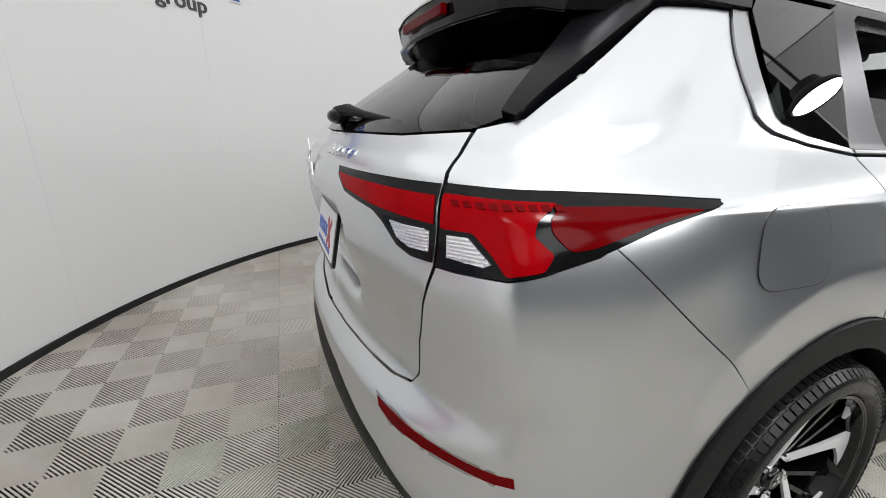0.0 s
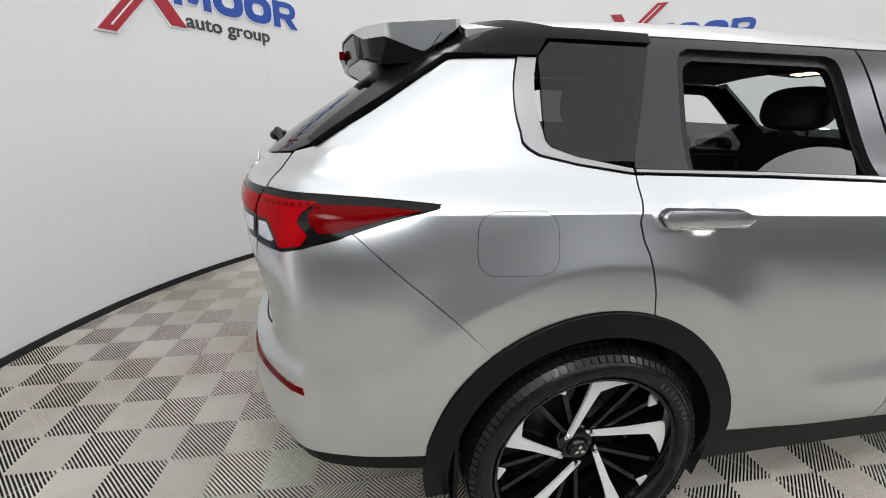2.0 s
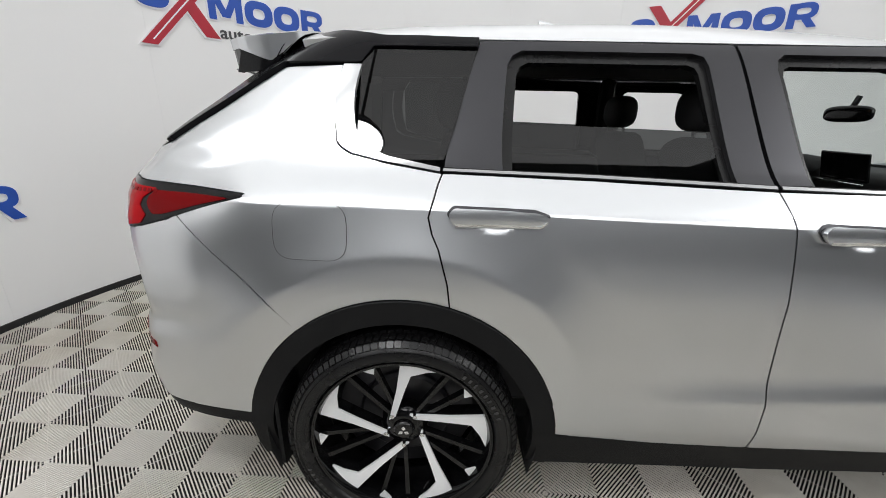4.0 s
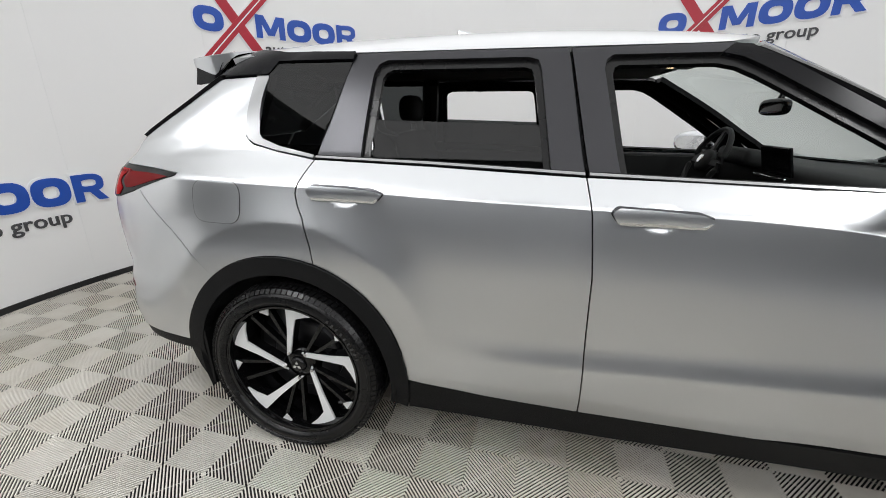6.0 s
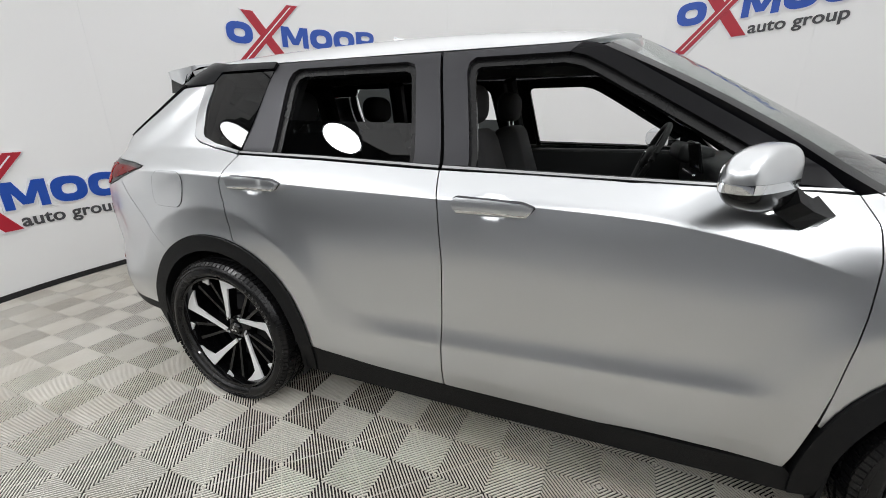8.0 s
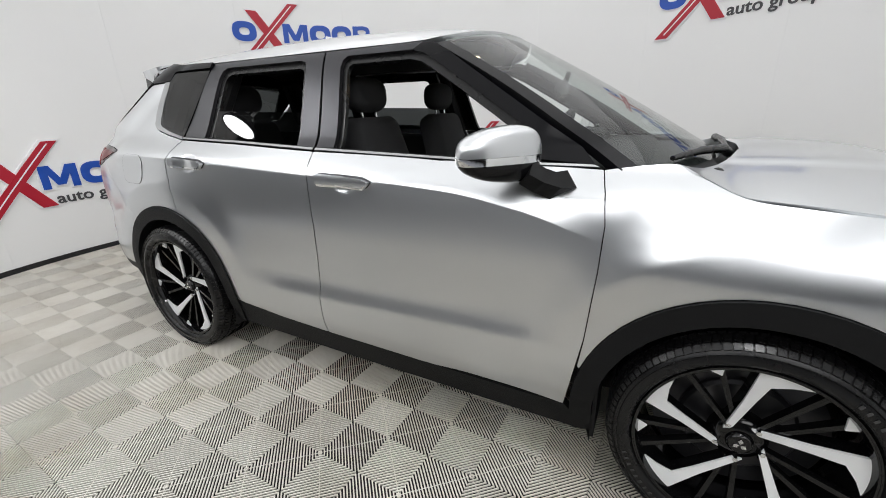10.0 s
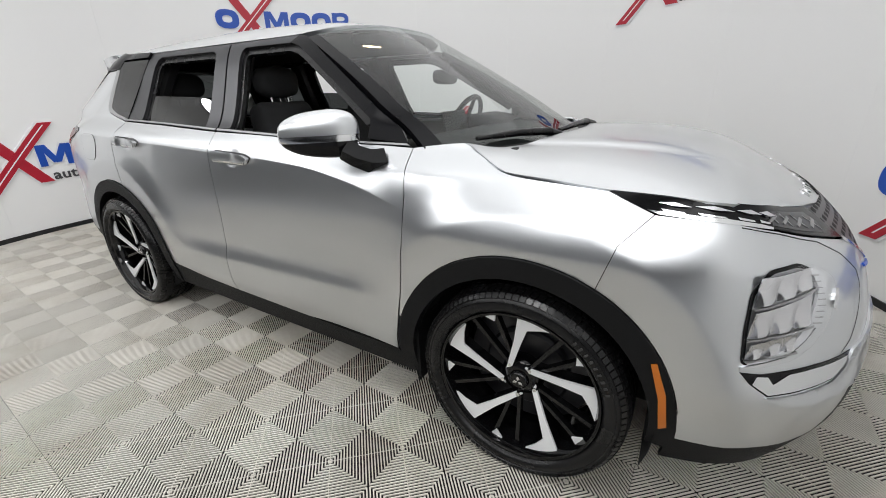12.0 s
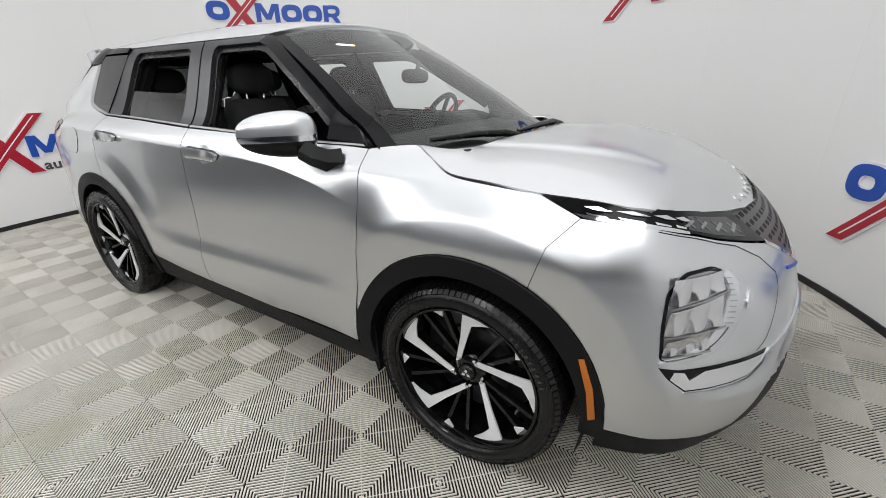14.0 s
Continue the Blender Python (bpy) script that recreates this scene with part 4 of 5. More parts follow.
def egg(bm, center, half, power=2.6, steps=(28, 18), cut=None):
    """A rounded block: a superellipsoid."""
    def sp(v):
        return math.copysign(abs(v) ** (2 / power), v)
    rows = []
    for j in range(steps[1] + 1):
        p = -math.pi / 2 + math.pi * j / steps[1]
        rows.append([bm.verts.new((center[0] + half[0] * sp(math.cos(p)) * sp(math.cos(2 * math.pi * i / steps[0])), center[1] + half[1] * sp(math.cos(p)) * sp(math.sin(2 * math.pi * i / steps[0])), center[2] + half[2] * sp(math.sin(p)))) for i in range(steps[0])])
    for a, b in zip(rows, rows[1:]):
        for i in range(steps[0]):
            bm.faces.new((a[i], a[(i + 1) % steps[0]], b[(i + 1) % steps[0]], b[i]))
    bmesh.ops.remove_doubles(bm, verts=[v for r in rows for v in r], dist=1e-5)
    return bm


def door_mirror(side):
    """Door mirror: silver cap, chrome band, black lower shell, glass and stem."""
    head = bmesh.new()
    egg(head, (0, 0, 0), (.140, .058, .088), 3.0, (36, 22))
    for v in head.verts:
        k = (.140 - v.co.x) / .280
        v.co.z *= 1 - .34 * k * k
        v.co.y *= 1 - .15 * k
        v.co.z += .004 * k
    place = Matrix.Translation((1.958, side * .945, 1.192)) @ Matrix.Rotation(radians(-54 * side), 4, "Z")

    def slice_of(z0, z1, grow):
        copy = head.copy()
        for z, s in ((z0, -1), (z1, 1)):
            bmesh.ops.bisect_plane(copy, geom=copy.verts[:] + copy.edges[:] + copy.faces[:], plane_co=(0, 0, z), plane_no=(0, 0, s), clear_outer=True)
        bmesh.ops.holes_fill(copy, edges=[e for e in copy.edges if e.is_boundary])
        bmesh.ops.scale(copy, vec=(grow, grow, 1), verts=copy.verts)
        bmesh.ops.transform(copy, matrix=place, verts=copy.verts)
        return copy
    doors = front_doors[0] if side < 0 else front_doors[1]
    cap = part("mirror", slice_of(.000, .2, 1.0), SILVER, doors, "silver door mirror with a chrome band and black lower shell", smooth=True)
    part("band", slice_of(-.022, -.0004, 1.004), CHROME, cap, "chrome band", smooth=True)
    part("shell", slice_of(-.2, -.0224, .992), BLACK_GLOSS, cap, "gloss black lower shell", smooth=True)
    head.free()
    g = bmesh.new()
    prism(g, rounded([(-.095, -.034), (.100, -.050), (.100, .050), (-.095, .036)], .03), .0, .004, place @ Matrix.Translation((0, -side * .050, 0)) @ Matrix.Rotation(radians(90), 4, "X"))
    part("mirror_glass", g, CHROME, cap)
    st = bmesh.new()
    tube(st, [(2.03, side * .905, 1.140), (2.065, side * .885, 1.115), (2.10, side * .855, 1.096), (2.13, side * .81, 1.092)], [.040, .040, .042, .046], 4)
    part("stem", st, CLADDING, cap)


door_mirror(-1)
door_mirror(1)

# mud flaps
for w, x0 in ((0.0, -.405), (AXLE, AXLE - .415)):
    for s in (-1, 1):
        b = bmesh.new()
        prism(b, rounded([(.69, .21), (.885, .225), (.892, .50), (.72, .50)], .02), 0, .012, Matrix.Translation((x0, 0, 0)) @ Matrix(((0, 0, 1, 0), (s, 0, 0, 0), (0, 1, 0, 0), (0, 0, 0, 1))))
        part("mud_flap", b, CLADDING, car)

# tail: number plate with plain shapes, badge, wiper
plate_at = Matrix.Translation((-.992, 0.0, .930)) @ Matrix.Rotation(radians(-90), 4, "Z") @ Matrix.Rotation(radians(90 - 10), 4, "X")
b = bmesh.new()
prism(b, rounded([(-.165, -.085), (.165, -.085), (.165, .085), (-.165, .085)], .012, 3), 0, .010, plate_at)
plate = part("plate", b, BLACK_GLOSS, gates[0], "white number plate in a black frame")
b = bmesh.new()
prism(b, rounded([(-.152, -.072), (.152, -.072), (.152, .072), (-.152, .072)], .008, 3), .0102, .0125, plate_at)
part("plate_face", b, SIGN_WHITE, plate)
b = bmesh.new()
for k in (-1, 1):
    prism(b, [(-.010, -.05), (.010, -.05), (.010, .05), (-.010, .05)], .0127, .0137, plate_at @ Matrix.Translation((.075, .0, 0)) @ Matrix.Rotation(radians(35 * k), 4, "Z"))
part("plate_mark", b, SIGN_RED, plate)
b = bmesh.new()
for i in range(4):
    prism(b, [(-.016, -.02), (.016, -.02), (.016, .02), (-.016, .02)], .0127, .0137, plate_at @ Matrix.Translation((.02 - .042 * i, -.004, 0)))
prism(b, [(-.11, -.058), (.11, -.058), (.11, -.045), (-.11, -.045)], .0127, .0137, plate_at)
part("plate_bars", b, SIGN_BLUE, plate)
b = bmesh.new()
for k in range(3):
    prism(b, [(0, .004), (.022, .034), (0, .066), (-.022, .034)], 0, .004, Matrix.Translation((-1.033, .0, 1.135)) @ Matrix.Rotation(radians(-90), 4, "Z") @ Matrix.Rotation(radians(90), 4, "X") @ Matrix.Rotation(2 * math.pi * k / 3, 4, "Z"))
part("badge", b, CHROME, gates[0], "three-pointed chrome badge")
for i in range(5):
    y0 = -.34 + .040 * i
    sheet("badge_bar", T((y0, 1.170), (y0 + .024, 1.170), (y0 + .024, 1.190), (y0, 1.190)), CHROME, gates[0], lift=.004, thick=.004, step=(.05, .05))
b = bmesh.new()
egg(b, (-.945, -.02, 1.262), (.035, .055, .022), 2.2, (20, 12))
wiper = part("wiper", b, BLACK_GLOSS, gates[0], "black rear wiper", smooth=True)
b = bmesh.new()
tube(b, [(-.950, -.02, 1.272), (-.935, -.10, 1.280), (-.915, -.18, 1.268), (-.885, -.34, 1.256)], [.018, .015, .010, .005])
part("arm", b, CLADDING, wiper, smooth=True)
b = bmesh.new()
tube(b, [(-.93, .02, 1.252), (-.915, -.14, 1.252), (-.872, -.36, 1.252)], [.007, .008, .006])
part("blade", b, RUBBER, wiper)
b = bmesh.new()
box(b, .50, .66, -.012, .012, 1.690, 1.712, bevel=.008)
for v in b.verts:
    v.co.z += .035 * ease(.66, .50, v.co.x) * (1 if v.co.z > 1.70 else 0)
part("roof_fin", b, SILVER, car, "silver roof aerial fin", smooth=True)

# nose: lamp insides, grille mesh, trims
def tilted(u0, z0, du, dz):
    """The skin swung about a point of it: a flat mirror facet of a reflector."""
    def at(u, z):
        return skin(u, z) + slope(skin, u0, z0) * ((u - u0) * du + (z - z0) * dz)
    return at


bowls = pair("lamp_bowl", rounded(shrunk(LAMP_BOX, .92), .02, 3), LAMP_BOWL, lamp_boxes, lift=0.0055, thick=0.004, step=(.02, .02), label="grey lamp housing")
# three tiers of mirror facets: foot and top at the outer end, foot and top at the inner end
TIERS = [((3.303, .806, .880), (3.452, .850, .893)), ((3.303, .722, .794), (3.442, .762, .838)), ((3.308, .662, .708), (3.408, .692, .748))]


def cups(u0, u1, foot, top):
    """Three smooth mirror cups side by side."""
    def at(u, z):
        k = (u - u0) / (u1 - u0)
        h = min(1.0, max(0.0, (z - foot(k)) / (top(k) - foot(k))))
        return skin(u, z) + slope(skin, u, z) * (.010 * abs(math.sin(math.pi * 2.6 * k + .4)) * (1 - h) + .012 * h * h)
    return at


for (u0, foot0, top0), (u1, foot1, top1) in TIERS:
    def foot(k):
        return foot0 + (foot1 - foot0) * k

    def top(k):
        return top0 + (top1 - top0) * k
    pair("mirror_cups", [(u0, foot0), (u1, foot1), (u1, top1), (u0, top0)], LAMP_MIRROR, bowls, surf=cups(u0, u1, foot, top), lift=0.008, thick=0.003, step=(.005, .008), label="bright mirror cups")
    pair("lamp_shelf", [(u0 - .002, foot0 - .004), (u1 + .008, foot1 - .003), (u1 + .010, foot1 - .009), (u0 - .002, foot0 - .008)], SATIN_CHROME, bowls, lift=0.018, thick=0.012, roll=.002, step=(.02, .012))
strip_bits = [(3.470, .890), (3.494, .876), (3.505, .856), (3.470, .774), (3.432, .716), (3.396, .678), (3.350, .660), (3.312, .650)]
strip_in = [(3.312, .658), (3.345, .668), (3.380, .686), (3.410, .722), (3.446, .782), (3.472, .846), (3.462, .872), (3.450, .882)]
guides = pair("daylight_strip", strip_bits + strip_in, LIGHT_GUIDE, lamp_boxes, lift=0.016, thick=0.008, roll=.002, step=(.02, .02), label="frosted white daylight strip")
for i in range(9):
    t = (i + .5) / 9
    ua, za = 3.447 + .022 * (t if t < .5 else .5 - (t - .5) * 1.6), .884 - .125 * t
    pair("guide_rib", [(ua + .006, za), (ua + .030, za - .002), (ua + .030, za - .0045), (ua + .006, za - .0025)], SATIN_CHROME, guides, lift=0.0175, thick=0.003, step=(.03, .03))
pair("lamp_lens", rounded(shrunk(LAMP_BOX, .97), .02, 3), LENS, lamp_boxes, lift=0.030, thick=0.002, step=(.02, .02), label="clear lens")
pair("lower_lip", [(3.303, .636), (3.349, .650), (3.403, .668), (3.443, .709), (3.470, .745), (3.478, .738), (3.450, .695), (3.408, .656), (3.350, .638), (3.305, .626)], SILVER, front_bumpers, lift=0.008, thick=0.008, roll=.003, step=(.02, .012))
pair("fog_chrome", [(3.338, .590), (3.378, .560), (3.434, .568), (3.552, .590), (3.600, .618), (3.608, .642), (3.488, .630), (3.42, .618), (3.385, .590), (3.37, .612), (3.345, .612)], CHROME, front_bumpers, lift=0.006, thick=0.004, step=(.03, .02))
pair("bumper_blade", [(3.372, .551), (3.434, .558), (3.552, .580), (3.606, .610), (3.632, .648), (3.80, .668), (4.0, .672), (U_FRONT, .672), (U_FRONT, .60), (4.0, .600), (3.80, .596), (3.66, .553), (3.52, .530), (3.424, .520)], SILVER, front_bumpers, lift=0.012, thick=0.02, roll=.006, step=(.02, .01))
STRIP_TOP, STRIP_LOW = curve([(2.921, 1.061), (3.067, 1.058), (3.205, 1.052), (3.35, 1.040), (3.53, 1.020), (3.699, .999)]), curve([(2.921, 1.058), (3.042, 1.017), (3.148, 1.013), (3.231, 1.005), (3.394, .981), (3.55, .953), (3.70, .926)])


def in_strip(*points):
    """Points of the lamp strip: u, and the share of its height."""
    return [(u, STRIP_LOW(u) + (STRIP_TOP(u) - STRIP_LOW(u)) * k) for u, k in points]


pair("strip_lens", in_strip((3.36, .14), (3.50, .12), (3.66, .14), (3.675, .5), (3.64, .80), (3.50, .78), (3.36, .76)), GRILLE_GREY, strips, lift=0.0045, thick=0.004, step=(.03, .02), label="smoked grey lens")
for u0, wide in ((3.045, .075), (3.125, .085), (3.215, .07), (3.285, .065)):
    pair("lamp_blade", in_strip((u0, .60), (u0 + wide * .5, .68), (u0 + wide, .47), (u0 + wide * .5, .46)), LAMP_MIRROR, strips, surf=tilted(u0 + wide / 2, STRIP_TOP(u0), .10, -.25), lift=0.007, thick=0.005, step=(.02, .02))
    pair("lamp_blade", in_strip((u0 + wide * .1, .30), (u0 + wide * .8, .24), (u0 + wide * .9, .16), (u0 + wide * .2, .18)), CHROME, strips, lift=0.007, thick=0.005, step=(.02, .02))
for u0 in (3.335, 3.425, 3.515, 3.595):
    for k0, k1 in ((.66, .30), (.32, .60)):
        pair("lamp_bar", in_strip((u0, k0), (u0 + .052, k1), (u0 + .058, k1 - .09), (u0 + .006, k0 - .10)), SATIN_CHROME, strips, lift=0.0075, thick=0.004, step=(.03, .02))
pair("lamp_chrome", in_strip((3.02, .10), (3.10, .16), (3.20, .16), (3.30, .12), (3.36, .06), (3.36, -.04), (3.25, -.06), (3.148, -.08), (3.05, -.02)), CHROME, strips, lift=0.006, thick=0.006, roll=.002, step=(.03, .02))
pair("emblem_bar", [(3.552, .834), (3.565, .831), (3.542, .784), (3.530, .789)], CHROME, front_bumpers, lift=0.006, thick=0.006, step=(.03, .03))
# dark plates laid on the grey grille stand in for its shaded holes
for row in range(8):
    for col in range(12):
        u0, z0 = 3.72 + .050 * col + (.025 if row % 2 else 0), .985 - .024 * row
        floor_z = .914 - (u0 - 3.772) * .46 if u0 < 3.992 else .813 - (u0 - 3.992) * .19
        if z0 < floor_z + .022 or u0 > U_FRONT - .04:
            continue
        pair("grille_hole", [(u0, z0), (u0 + .030, z0 + .002), (u0 + .034, z0 - .009), (u0 + .004, z0 - .011)], CLADDING, grilles, lift=-0.0045, thick=0.006, step=(.05, .05))
pair("grille_rim", [(3.768, .918), (3.992, .815), (U_FRONT, .760), (U_FRONT, .748), (3.992, .803), (3.764, .906)], CHROME, grilles, lift=.004, thick=.014, step=(.04, .03))
pair("blue_strip", [(3.83, .832), (4.02, .792), (4.02, .784), (3.83, .822)], SIGN_BLUE, front_bumpers, lift=.006, thick=.005, step=(.04, .04))
# wipers under the windscreen
for x0, y0, x1, y1 in ((2.575, -.22, 2.415, -.62), (2.60, .36, 2.60, -.20)):
    b = bmesh.new()
    tube(b, [(x0 + .03, y0, 1.145), (x0 + .005, y0 - .08, 1.165), ((x0 + x1) / 2 + .01, (y0 + y1) / 2, 1.168), (x1, y1, 1.162)], [.018, .016, .014, .008])
    part("front_wiper", b, RUBBER, car, smooth=True)

# ---- inside the car ----
def rounded_block(bm, dims, m, bevel):
    box(bm, -dims[0] / 2, dims[0] / 2, -dims[1] / 2, dims[1] / 2, -dims[2] / 2, dims[2] / 2, m, bevel)
    return bm


def car_seat(x, y, width=.50, rise=.68):
    """Seat with cushion, leaning backrest, headrest and two posts."""
    seat = new("seat")
    seat.parent = car
    tagged(seat, "black cloth car seat with headrest")
    part("cushion", rounded_block(bmesh.new(), (.52, width, .16), pose(x + .30, y, .66, 0, -6), .05), SEAT_CLOTH, seat, smooth=True)
    bm = rounded_block(bmesh.new(), (.15, width, rise), pose(x + .02, y, .96, 0, -17), .06)
    for v in bm.verts:
        k = ease(.95, 1.28, v.co.z)
        v.co.y = y + (v.co.y - y) * (1 - .28 * k)
    part("backrest", bm, SEAT_CLOTH, seat, smooth=True)
    bm = bmesh.new()
    egg(bm, (x - .075, y, 1.392), (.062, .135, .082), 2.8, (24, 16))
    rest = part("headrest", bm, SEAT_CLOTH, seat, smooth=True)
    for s in (-.055, .055):
        part("post", tube(bmesh.new(), [(x - .055, y + s, 1.22), (x - .072, y + s, 1.36)], .007), CHROME, rest, smooth=True)
    return seat


for y in (-.38, .38):
    car_seat(1.13, y)
for y in (-.40, .40):
    car_seat(.22, y, .54, .64)
bm = rounded_block(bmesh.new(), (.34, 1.40, .20), pose(2.20, 0, 1.045), .06)
dash = part("dashboard", bm, INTERIOR, car, "black soft dashboard", smooth=True)
part("dash_shelf", rounded_block(bmesh.new(), (.30, 1.20, .05), pose(2.42, 0, 1.098, 0, -3), .02), INTERIOR, dash, smooth=True)
part("screen", rounded_block(bmesh.new(), (.014, .24, .13), pose(1.985, .0, 1.165, 0, -14), .005), BLACK_GLOSS, dash, "dark upright display")
part("screen_rim", rounded_block(bmesh.new(), (.012, .26, .012), pose(1.97, .0, 1.092, 0, -14), .004), CHROME, dash)
part("binnacle", rounded_block(bmesh.new(), (.16, .36, .09), pose(2.03, .38, 1.15, 0, 8), .03), INTERIOR, dash, smooth=True)
bm = bmesh.new()
turn = pose(1.835, .38, 1.125, 0, -66, 0)
pts = [turn @ Vector((.182 * math.cos(2 * math.pi * i / 32), .182 * math.sin(2 * math.pi * i / 32), 0)) for i in range(33)]
tube(bm, pts, .015, 8)
steering = part("steering_wheel", bm, INTERIOR, car, "black three-spoke steering wheel", smooth=True)
bm = bmesh.new()
egg(bm, (0, 0, 0), (.065, .075, .03), 2.4, (18, 10))
bmesh.ops.transform(bm, matrix=turn, verts=bm.verts)
for a in (0, 180, 270):
    box(bm, .05, .175, -.016, .016, -.008, .004, turn @ Matrix.Rotation(radians(a + 90), 4, "Z"))
part("wheel_boss", bm, INTERIOR, steering, smooth=True)
part("boss_trim", lathe(bmesh.new(), [(.0005, .034), (.022, .034), (.026, .028)], 20, turn), CHROME, steering)
bm = bmesh.new()
egg(bm, (1.925, 0, 1.395), (.018, .118, .036), 3.2, (24, 12))
inner_mirror = part("rear_view_mirror", bm, BLACK_GLOSS, car, "black rear-view mirror", smooth=True)
part("mount", tube(bmesh.new(), [(1.93, 0, 1.40), (1.955, 0, 1.47)], .012), BLACK_GLOSS, inner_mirror)


def lining(x, y):
    return roof_top(x, y) + Vector((0, 0, -.045))


sheet("headlining", [(-.45, -.50), (1.5, -.50), (1.60, -.3), (1.64, 0), (1.60, .3), (1.5, .50), (-.45, .50)], HEADLINING, car, surf=lining, step=(.12, .08), thick=.004, flip=True, label="grey cloth headlining")
bm = bmesh.new()
rounded_block(bm, (.20, .24, .07), pose(1.50, 0, 1.602, 0, 3), .02)
console = part("roof_console", bm, INTERIOR, car, "roof console with a warm reading lamp")
bm = bmesh.new()
rounded_block(bm, (.05, .10, .006), pose(1.47, -.03, 1.566, 0, 3), .002)
part("reading_lamp", bm, DOME_ON, console)
for s in (-1, 1):
    # inner door cards with arm rests
    for x0, x1, doors in ((.30, 1.06, rear_doors), (1.14, 2.18, front_doors)):
        card = rounded_block(bmesh.new(), (x1 - x0, .05, .68), pose((x0 + x1) / 2, s * .765, .80, 7 * s), .02)
        dc = part("door_card", card, INTERIOR, doors[0] if s < 0 else doors[1])
        part("arm_rest", rounded_block(bmesh.new(), ((x1 - x0) * .6, .08, .05), pose((x0 + x1) / 2 + .05, s * .71, .90), .02), INTERIOR, dc, smooth=True)
        part("inner_trim", rounded_block(bmesh.new(), ((x1 - x0) * .34, .012, .022), pose(x1 - (x1 - x0) * .26, s * .735, 1.02, 0, -12), .005), SATIN_CHROME, dc)
    for x0, y0, z0, x1, y1, z1, r in ((1.07, .69, 1.16, 1.02, .50, 1.55, .042), (.20, .655, 1.19, .25, .48, 1.55, .052), (-.34, .56, 1.24, -.30, .42, 1.54, .07)):
        b = bmesh.new()
        tube(b, [(x0, s * y0, z0), ((x0 + x1) / 2, s * (y0 + y1) / 2, (z0 + z1) / 2), (x1, s * y1, z1)], r, 8)
        part("inner_pillar", b, INTERIOR, car, smooth=True)
    # dark inner skin of the lower body
    b = bmesh.new()
    box(b, -.75, 2.3, s * .70 - .01, s * .70 + .01, .30, 1.12)
    part("inner_side", b, INTERIOR, car)
b = bmesh.new()
box(b, -.80, 2.5, -.70, .70, .44, .48)
part("car_floor", b, SEAT_CLOTH, car)
b = bmesh.new()
box(b, 2.50, 2.54, -.72, .72, .30, 1.08)
part("bulkhead", b, INTERIOR, car)
b = bmesh.new()
box(b, 2.56, 3.40, -.60, .60, .30, .98, bevel=.03)
part("engine_cover", b, DARK_VOID, car)
b = bmesh.new()
box(b, -.78, .0, -.62, .62, .48, .98, bevel=.03)
part("luggage_cover", b, INTERIOR, car)

# ---- signs on the wall ----
def ring_shape(cx, cy, rx, ry, wide, n=36, p=2.6):
    def pt(a, x, y):
        c, s = math.cos(a), math.sin(a)
        return (cx + x * math.copysign(abs(c) ** (2 / p), c), cy + y * math.copysign(abs(s) ** (2 / p), s))
    quads = []
    for i in range(n):
        a, b2 = 2 * math.pi * i / n, 2 * math.pi * (i + 1) / n
        quads.append([pt(a, rx, ry), pt(b2, rx, ry), pt(b2, rx - wide, ry - wide * .86), pt(a, rx - wide, ry - wide * .86)])
    return quads


def stroke(x0, y0, x1, y1, wide, pieces=8, ends=0.0):
    """A straight stroke with level ends, in pieces."""
    quads = []
    for i in range(pieces):
        p, q = i / pieces, (i + 1) / pieces
        a, c = (x0 + (x1 - x0) * p, y0 + (y1 - y0) * p), (x0 + (x1 - x0) * q, y0 + (y1 - y0) * q)
        quads.append([(a[0] - wide / 2, a[1]), (a[0] + wide / 2, a[1]), (c[0] + wide / 2, c[1]), (c[0] - wide / 2, c[1])])
    return quads


H = .215


def sign_shapes(g):
    """The blue shapes, the red crossed strokes and the thin white line; g: how much larger."""
    blue = [ring_shape(.135, H / 2, .135 + g, H / 2 + g, .078 + 2 * g)]
    blue.append(stroke(.610, -g, .610, H + g, .062 + 2 * g) + stroke(.845, -g, .845, H + g, .062 + 2 * g) + stroke(.630, H + g, .728, .03 - g, .066 + 2 * g) + stroke(.825, H + g, .728, .03 - g, .066 + 2 * g))
    blue.append(ring_shape(1.030, H / 2, .130 + g, H / 2 + g, .074 + 2 * g))
    blue.append(ring_shape(1.300, H / 2, .126 + g, H / 2 + g, .072 + 2 * g))
    blue.append(stroke(1.478, -g, 1.478, H + g, .062 + 2 * g) + ring_shape(1.558, .145, .108 + g, .072 + g, .052 + 2 * g) + stroke(1.585, .08 + g, 1.645, -g, .070 + 2 * g, 4))
    red = [stroke(.235, .335 + g, .590, -.155 - g, .120 + 2.4 * g, 12), stroke(.062, -.270 - g, .730, .434 + g, .118 + 2.4 * g, 16)]
    return blue, red


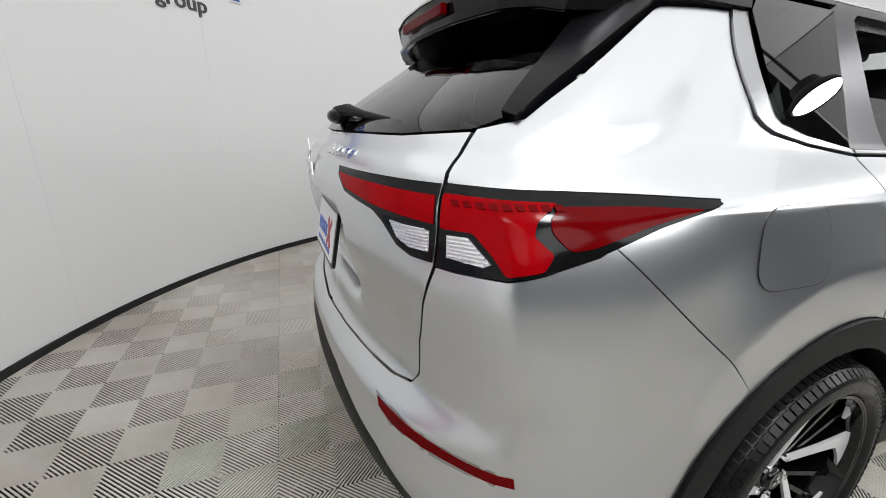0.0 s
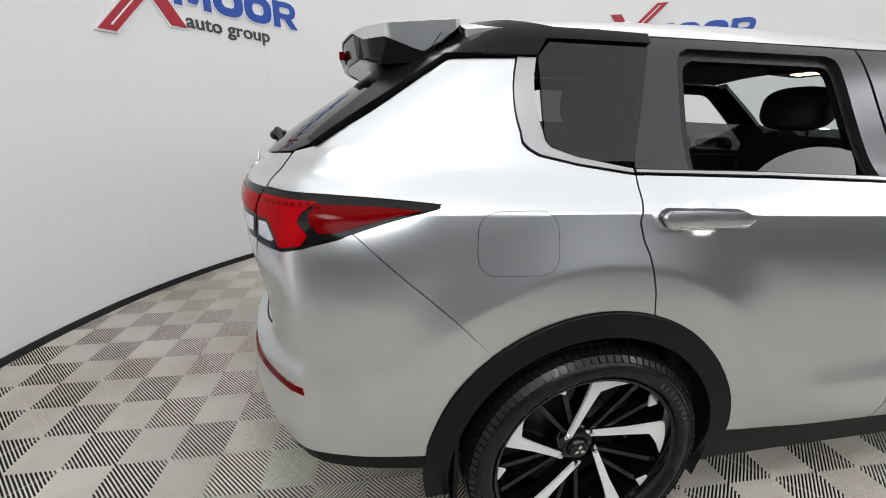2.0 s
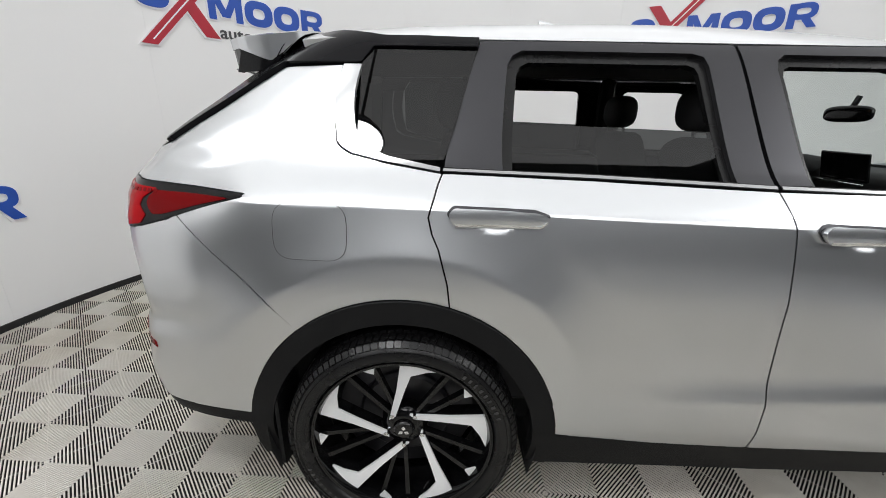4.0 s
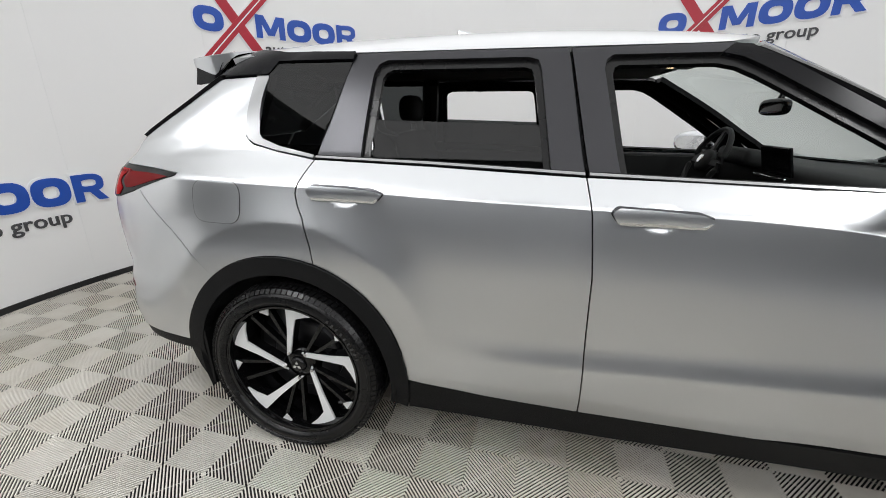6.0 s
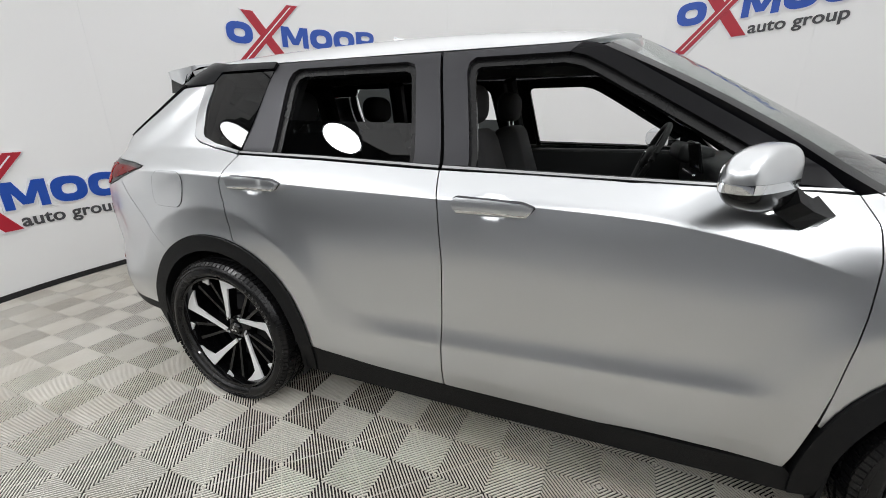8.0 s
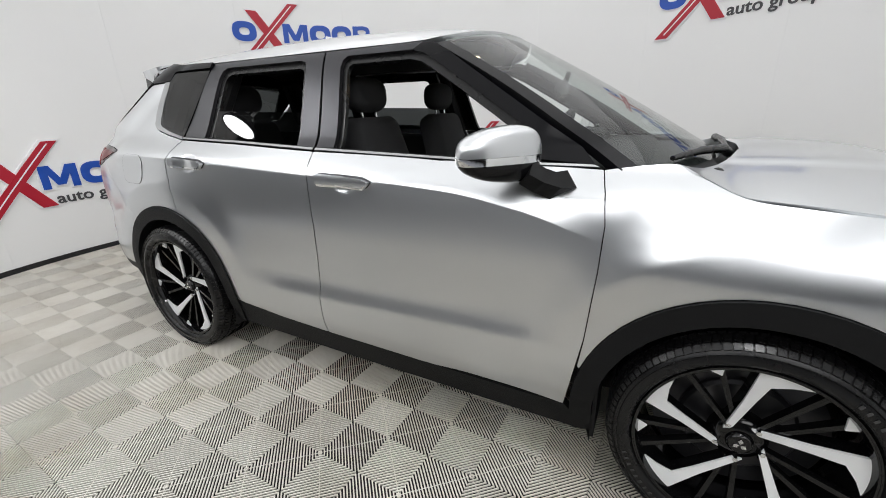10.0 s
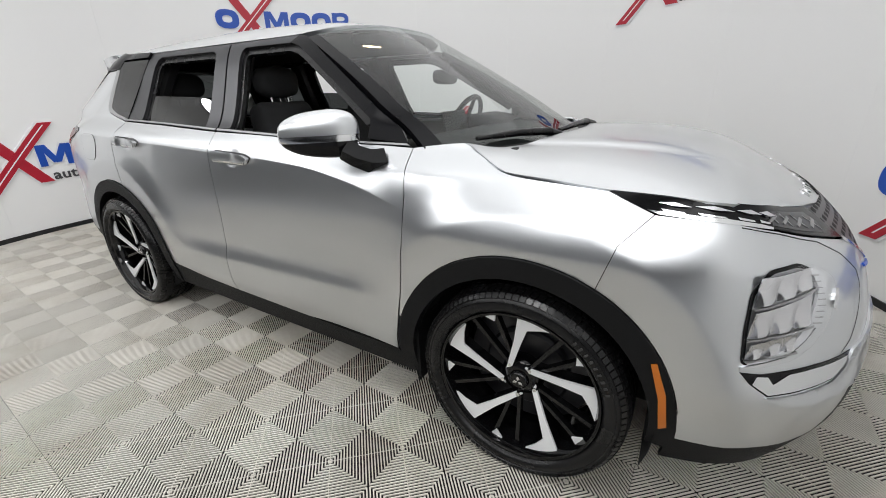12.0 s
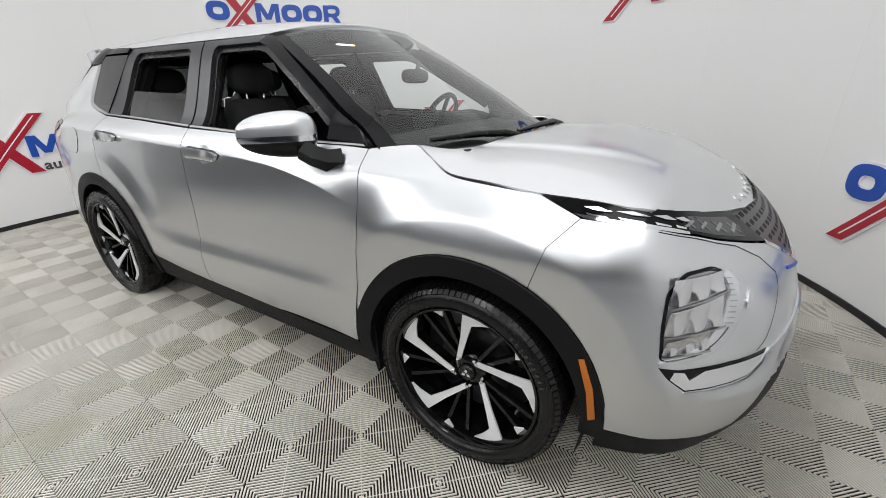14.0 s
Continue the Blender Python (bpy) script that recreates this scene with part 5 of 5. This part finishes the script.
def flat_on_wall(bm, quads, left, z0, d0, d1):
    """Curved plates: quads in metres along and up the wall, drawn out from depth d0 to d1."""
    def at(p, d):
        return on_wall(left - math.degrees(p[0] / RADIUS), z0 + p[1], RADIUS - d)
    seen = {}

    def vert(p, d):
        key = (round(p[0], 5), round(p[1], 5), d)
        if key not in seen:
            seen[key] = bm.verts.new(at(p, d))
        return seen[key]
    for q in quads:
        try:
            bm.faces.new([vert(p, d1) for p in q])
        except ValueError:
            pass
    edges = {}
    for q in quads:
        for a, b2 in zip(q, q[1:] + q[:1]):
            key = tuple(sorted(((round(a[0], 5), round(a[1], 5)), (round(b2[0], 5), round(b2[1], 5)))))
            edges.setdefault(key, []).append((a, b2))
    for es in edges.values():
        if len(es) == 1:
            a, b2 = es[0]
            try:
                bm.faces.new((vert(a, d1), vert(a, d0), vert(b2, d0), vert(b2, d1)))
            except ValueError:
                pass
    return bm


def wall_sign(left, z0):
    """A raised wall sign: blue rings and bars, red crossed strokes, white edges, small dark words below."""
    sign = thing("wall_sign", "raised blue and red sign with white edges on the white wall", "sign", group="signs on the booth wall")
    for big in (.013, 0):
        blue, red = sign_shapes(big)
        for q in blue:
            part("edge" if big else "blue_shape", flat_on_wall(bmesh.new(), q, left, z0, 0.0 if big else .0102, .010 if big else .016), SIGN_WHITE if big else SIGN_BLUE, sign)
        for i, q in enumerate(red):
            d = .004 if i else 0
            part("edge" if big else "red_stroke", flat_on_wall(bmesh.new(), q, left, z0, 0.0 if big else .0102 + d, .0105 + d * .9 if big else .018 + d), SIGN_WHITE if big else SIGN_RED, sign)
    part("white_line", flat_on_wall(bmesh.new(), stroke(.092, -.236, .706, .412, .014, 16), left, z0, .0225, .0235), SIGN_WHITE, sign)
    words = bpy.data.curves.new("words", "FONT")
    words.body, words.size, words.space_character = "auto group", .150, 1.02
    words.offset = .0022
    holder = bpy.data.objects.new("words", words)
    scene.collection.objects.link(holder)
    bpy.context.view_layer.update()
    me = bpy.data.meshes.new_from_object(holder.evaluated_get(bpy.context.evaluated_depsgraph_get()))
    bpy.data.objects.remove(holder)
    wide = max(v.co.x for v in me.vertices)
    bm = bmesh.new()
    bm.from_mesh(me)
    bpy.data.meshes.remove(me)
    front = bm.faces[:]
    out = bmesh.ops.extrude_face_region(bm, geom=front)
    for v in out["geom"]:
        if isinstance(v, bmesh.types.BMVert):
            v.co.z = .008
    bm.verts.index_update()
    for v in bm.verts:
        v.co = on_wall(left - math.degrees((.655 + v.co.x * .735 / wide) / RADIUS), z0 - .142 + v.co.y * .95, RADIUS - .001 - v.co.z)
    left_over = set(bm.verts)
    while left_over:
        seen, todo = set(), [min(left_over, key=lambda v: v.index)]
        while todo:
            v = todo.pop()
            if v in seen:
                continue
            seen.add(v)
            todo.extend(e.other_vert(v) for e in v.link_edges)
        left_over -= seen
        glyph, twin = bmesh.new(), {}
        for v in sorted(seen, key=lambda v: v.index):
            twin[v] = glyph.verts.new(v.co)
        for f in bm.faces:
            if f.verts[0] in seen:
                glyph.faces.new([twin[v] for v in f.verts])
        part("letter", glyph, SIGN_GREY, sign)
    bm.free()
    return sign


HIGH, LOW = 2.130, .690
for left, z0 in ((152.8, HIGH), (70.3, HIGH + .095), (194.7, LOW - .010), (28.3, LOW - .025), (111.5, LOW)):
    wall_sign(left, z0)

# ---- floor tiles: ribbed squares, each an object on one shared mesh ----
CELL, TURN_FLOOR = .199, radians(-2.4)
RIBS = 24
PITCH = CELL * math.sqrt(2) / RIBS


def tile_mesh():
    """Four quarters with slanting ribs that ring the middle, and thin cross ribs under them."""
    vs, fs = [], []

    def face(points):
        start = len(vs)
        vs.extend(points)
        fs.append(tuple(range(start, len(vs))))
    a = CELL - .0006
    for sx, sy in ((1, 1), (-1, 1), (-1, -1), (1, -1)):
        turn_over = sx * sy < 0

        def put(points):
            pts = [(sx * x, sy * y, z) for x, y, z in points]
            face(pts[::-1] if turn_over else pts)

        def ends(c):
            return ((c, 0.0), (0.0, c)) if c <= a else ((a, c - a), (c - a, a))
        for k in range(RIBS):
            c1, c2 = (k * PITCH + .0033) * math.sqrt(2), (k * PITCH + .0082) * math.sqrt(2)
            c2 = min(c2, 2 * a - .001)
            p1, q1 = ends(c1)
            p2, q2 = ends(c2)
            top = [p1] + ([(a, 0.0)] if c1 < a < c2 else []) + [p2, q2] + ([(0.0, a)] if c1 < a < c2 else []) + [q1]
            put([(*p, 0.0) for p in top])
            put([(*p1, 0.0), (*q1, 0.0), (*q1, -.0050), (*p1, -.0050)])
            put([(*q2, 0.0), (*p2, 0.0), (*p2, -.0050), (*q2, -.0050)])
            put([(*r, -.0050) for r in top[::-1]])
        w = .0022
        put([(0, 0, -.0016), (w, 0, -.0016), (a, a - w, -.0016), (a, a, -.0016), (a - w, a, -.0016), (0, w, -.0016)])
    me = bpy.data.meshes.new("tile")
    me.from_pydata(vs, [], fs)
    me.materials.append(TILE)
    return me


ribs = tile_mesh()
cs, sn = math.cos(TURN_FLOOR), math.sin(TURN_FLOOR)
for i in range(-31, 41, 2):
    for j in range(-30, 31, 2):
        fx, fy = i * CELL - .0407, j * CELL + .0483
        x, y = cs * fx - sn * fy, sn * fx + cs * fy
        if math.hypot(x - CX, y - CY) < RADIUS + .26:
            tile = new("tile", ribs)
            tile.matrix_basis = Matrix.Translation((x, y, 0)) @ Matrix.Rotation(TURN_FLOOR, 4, "Z")
            tile.parent = floor
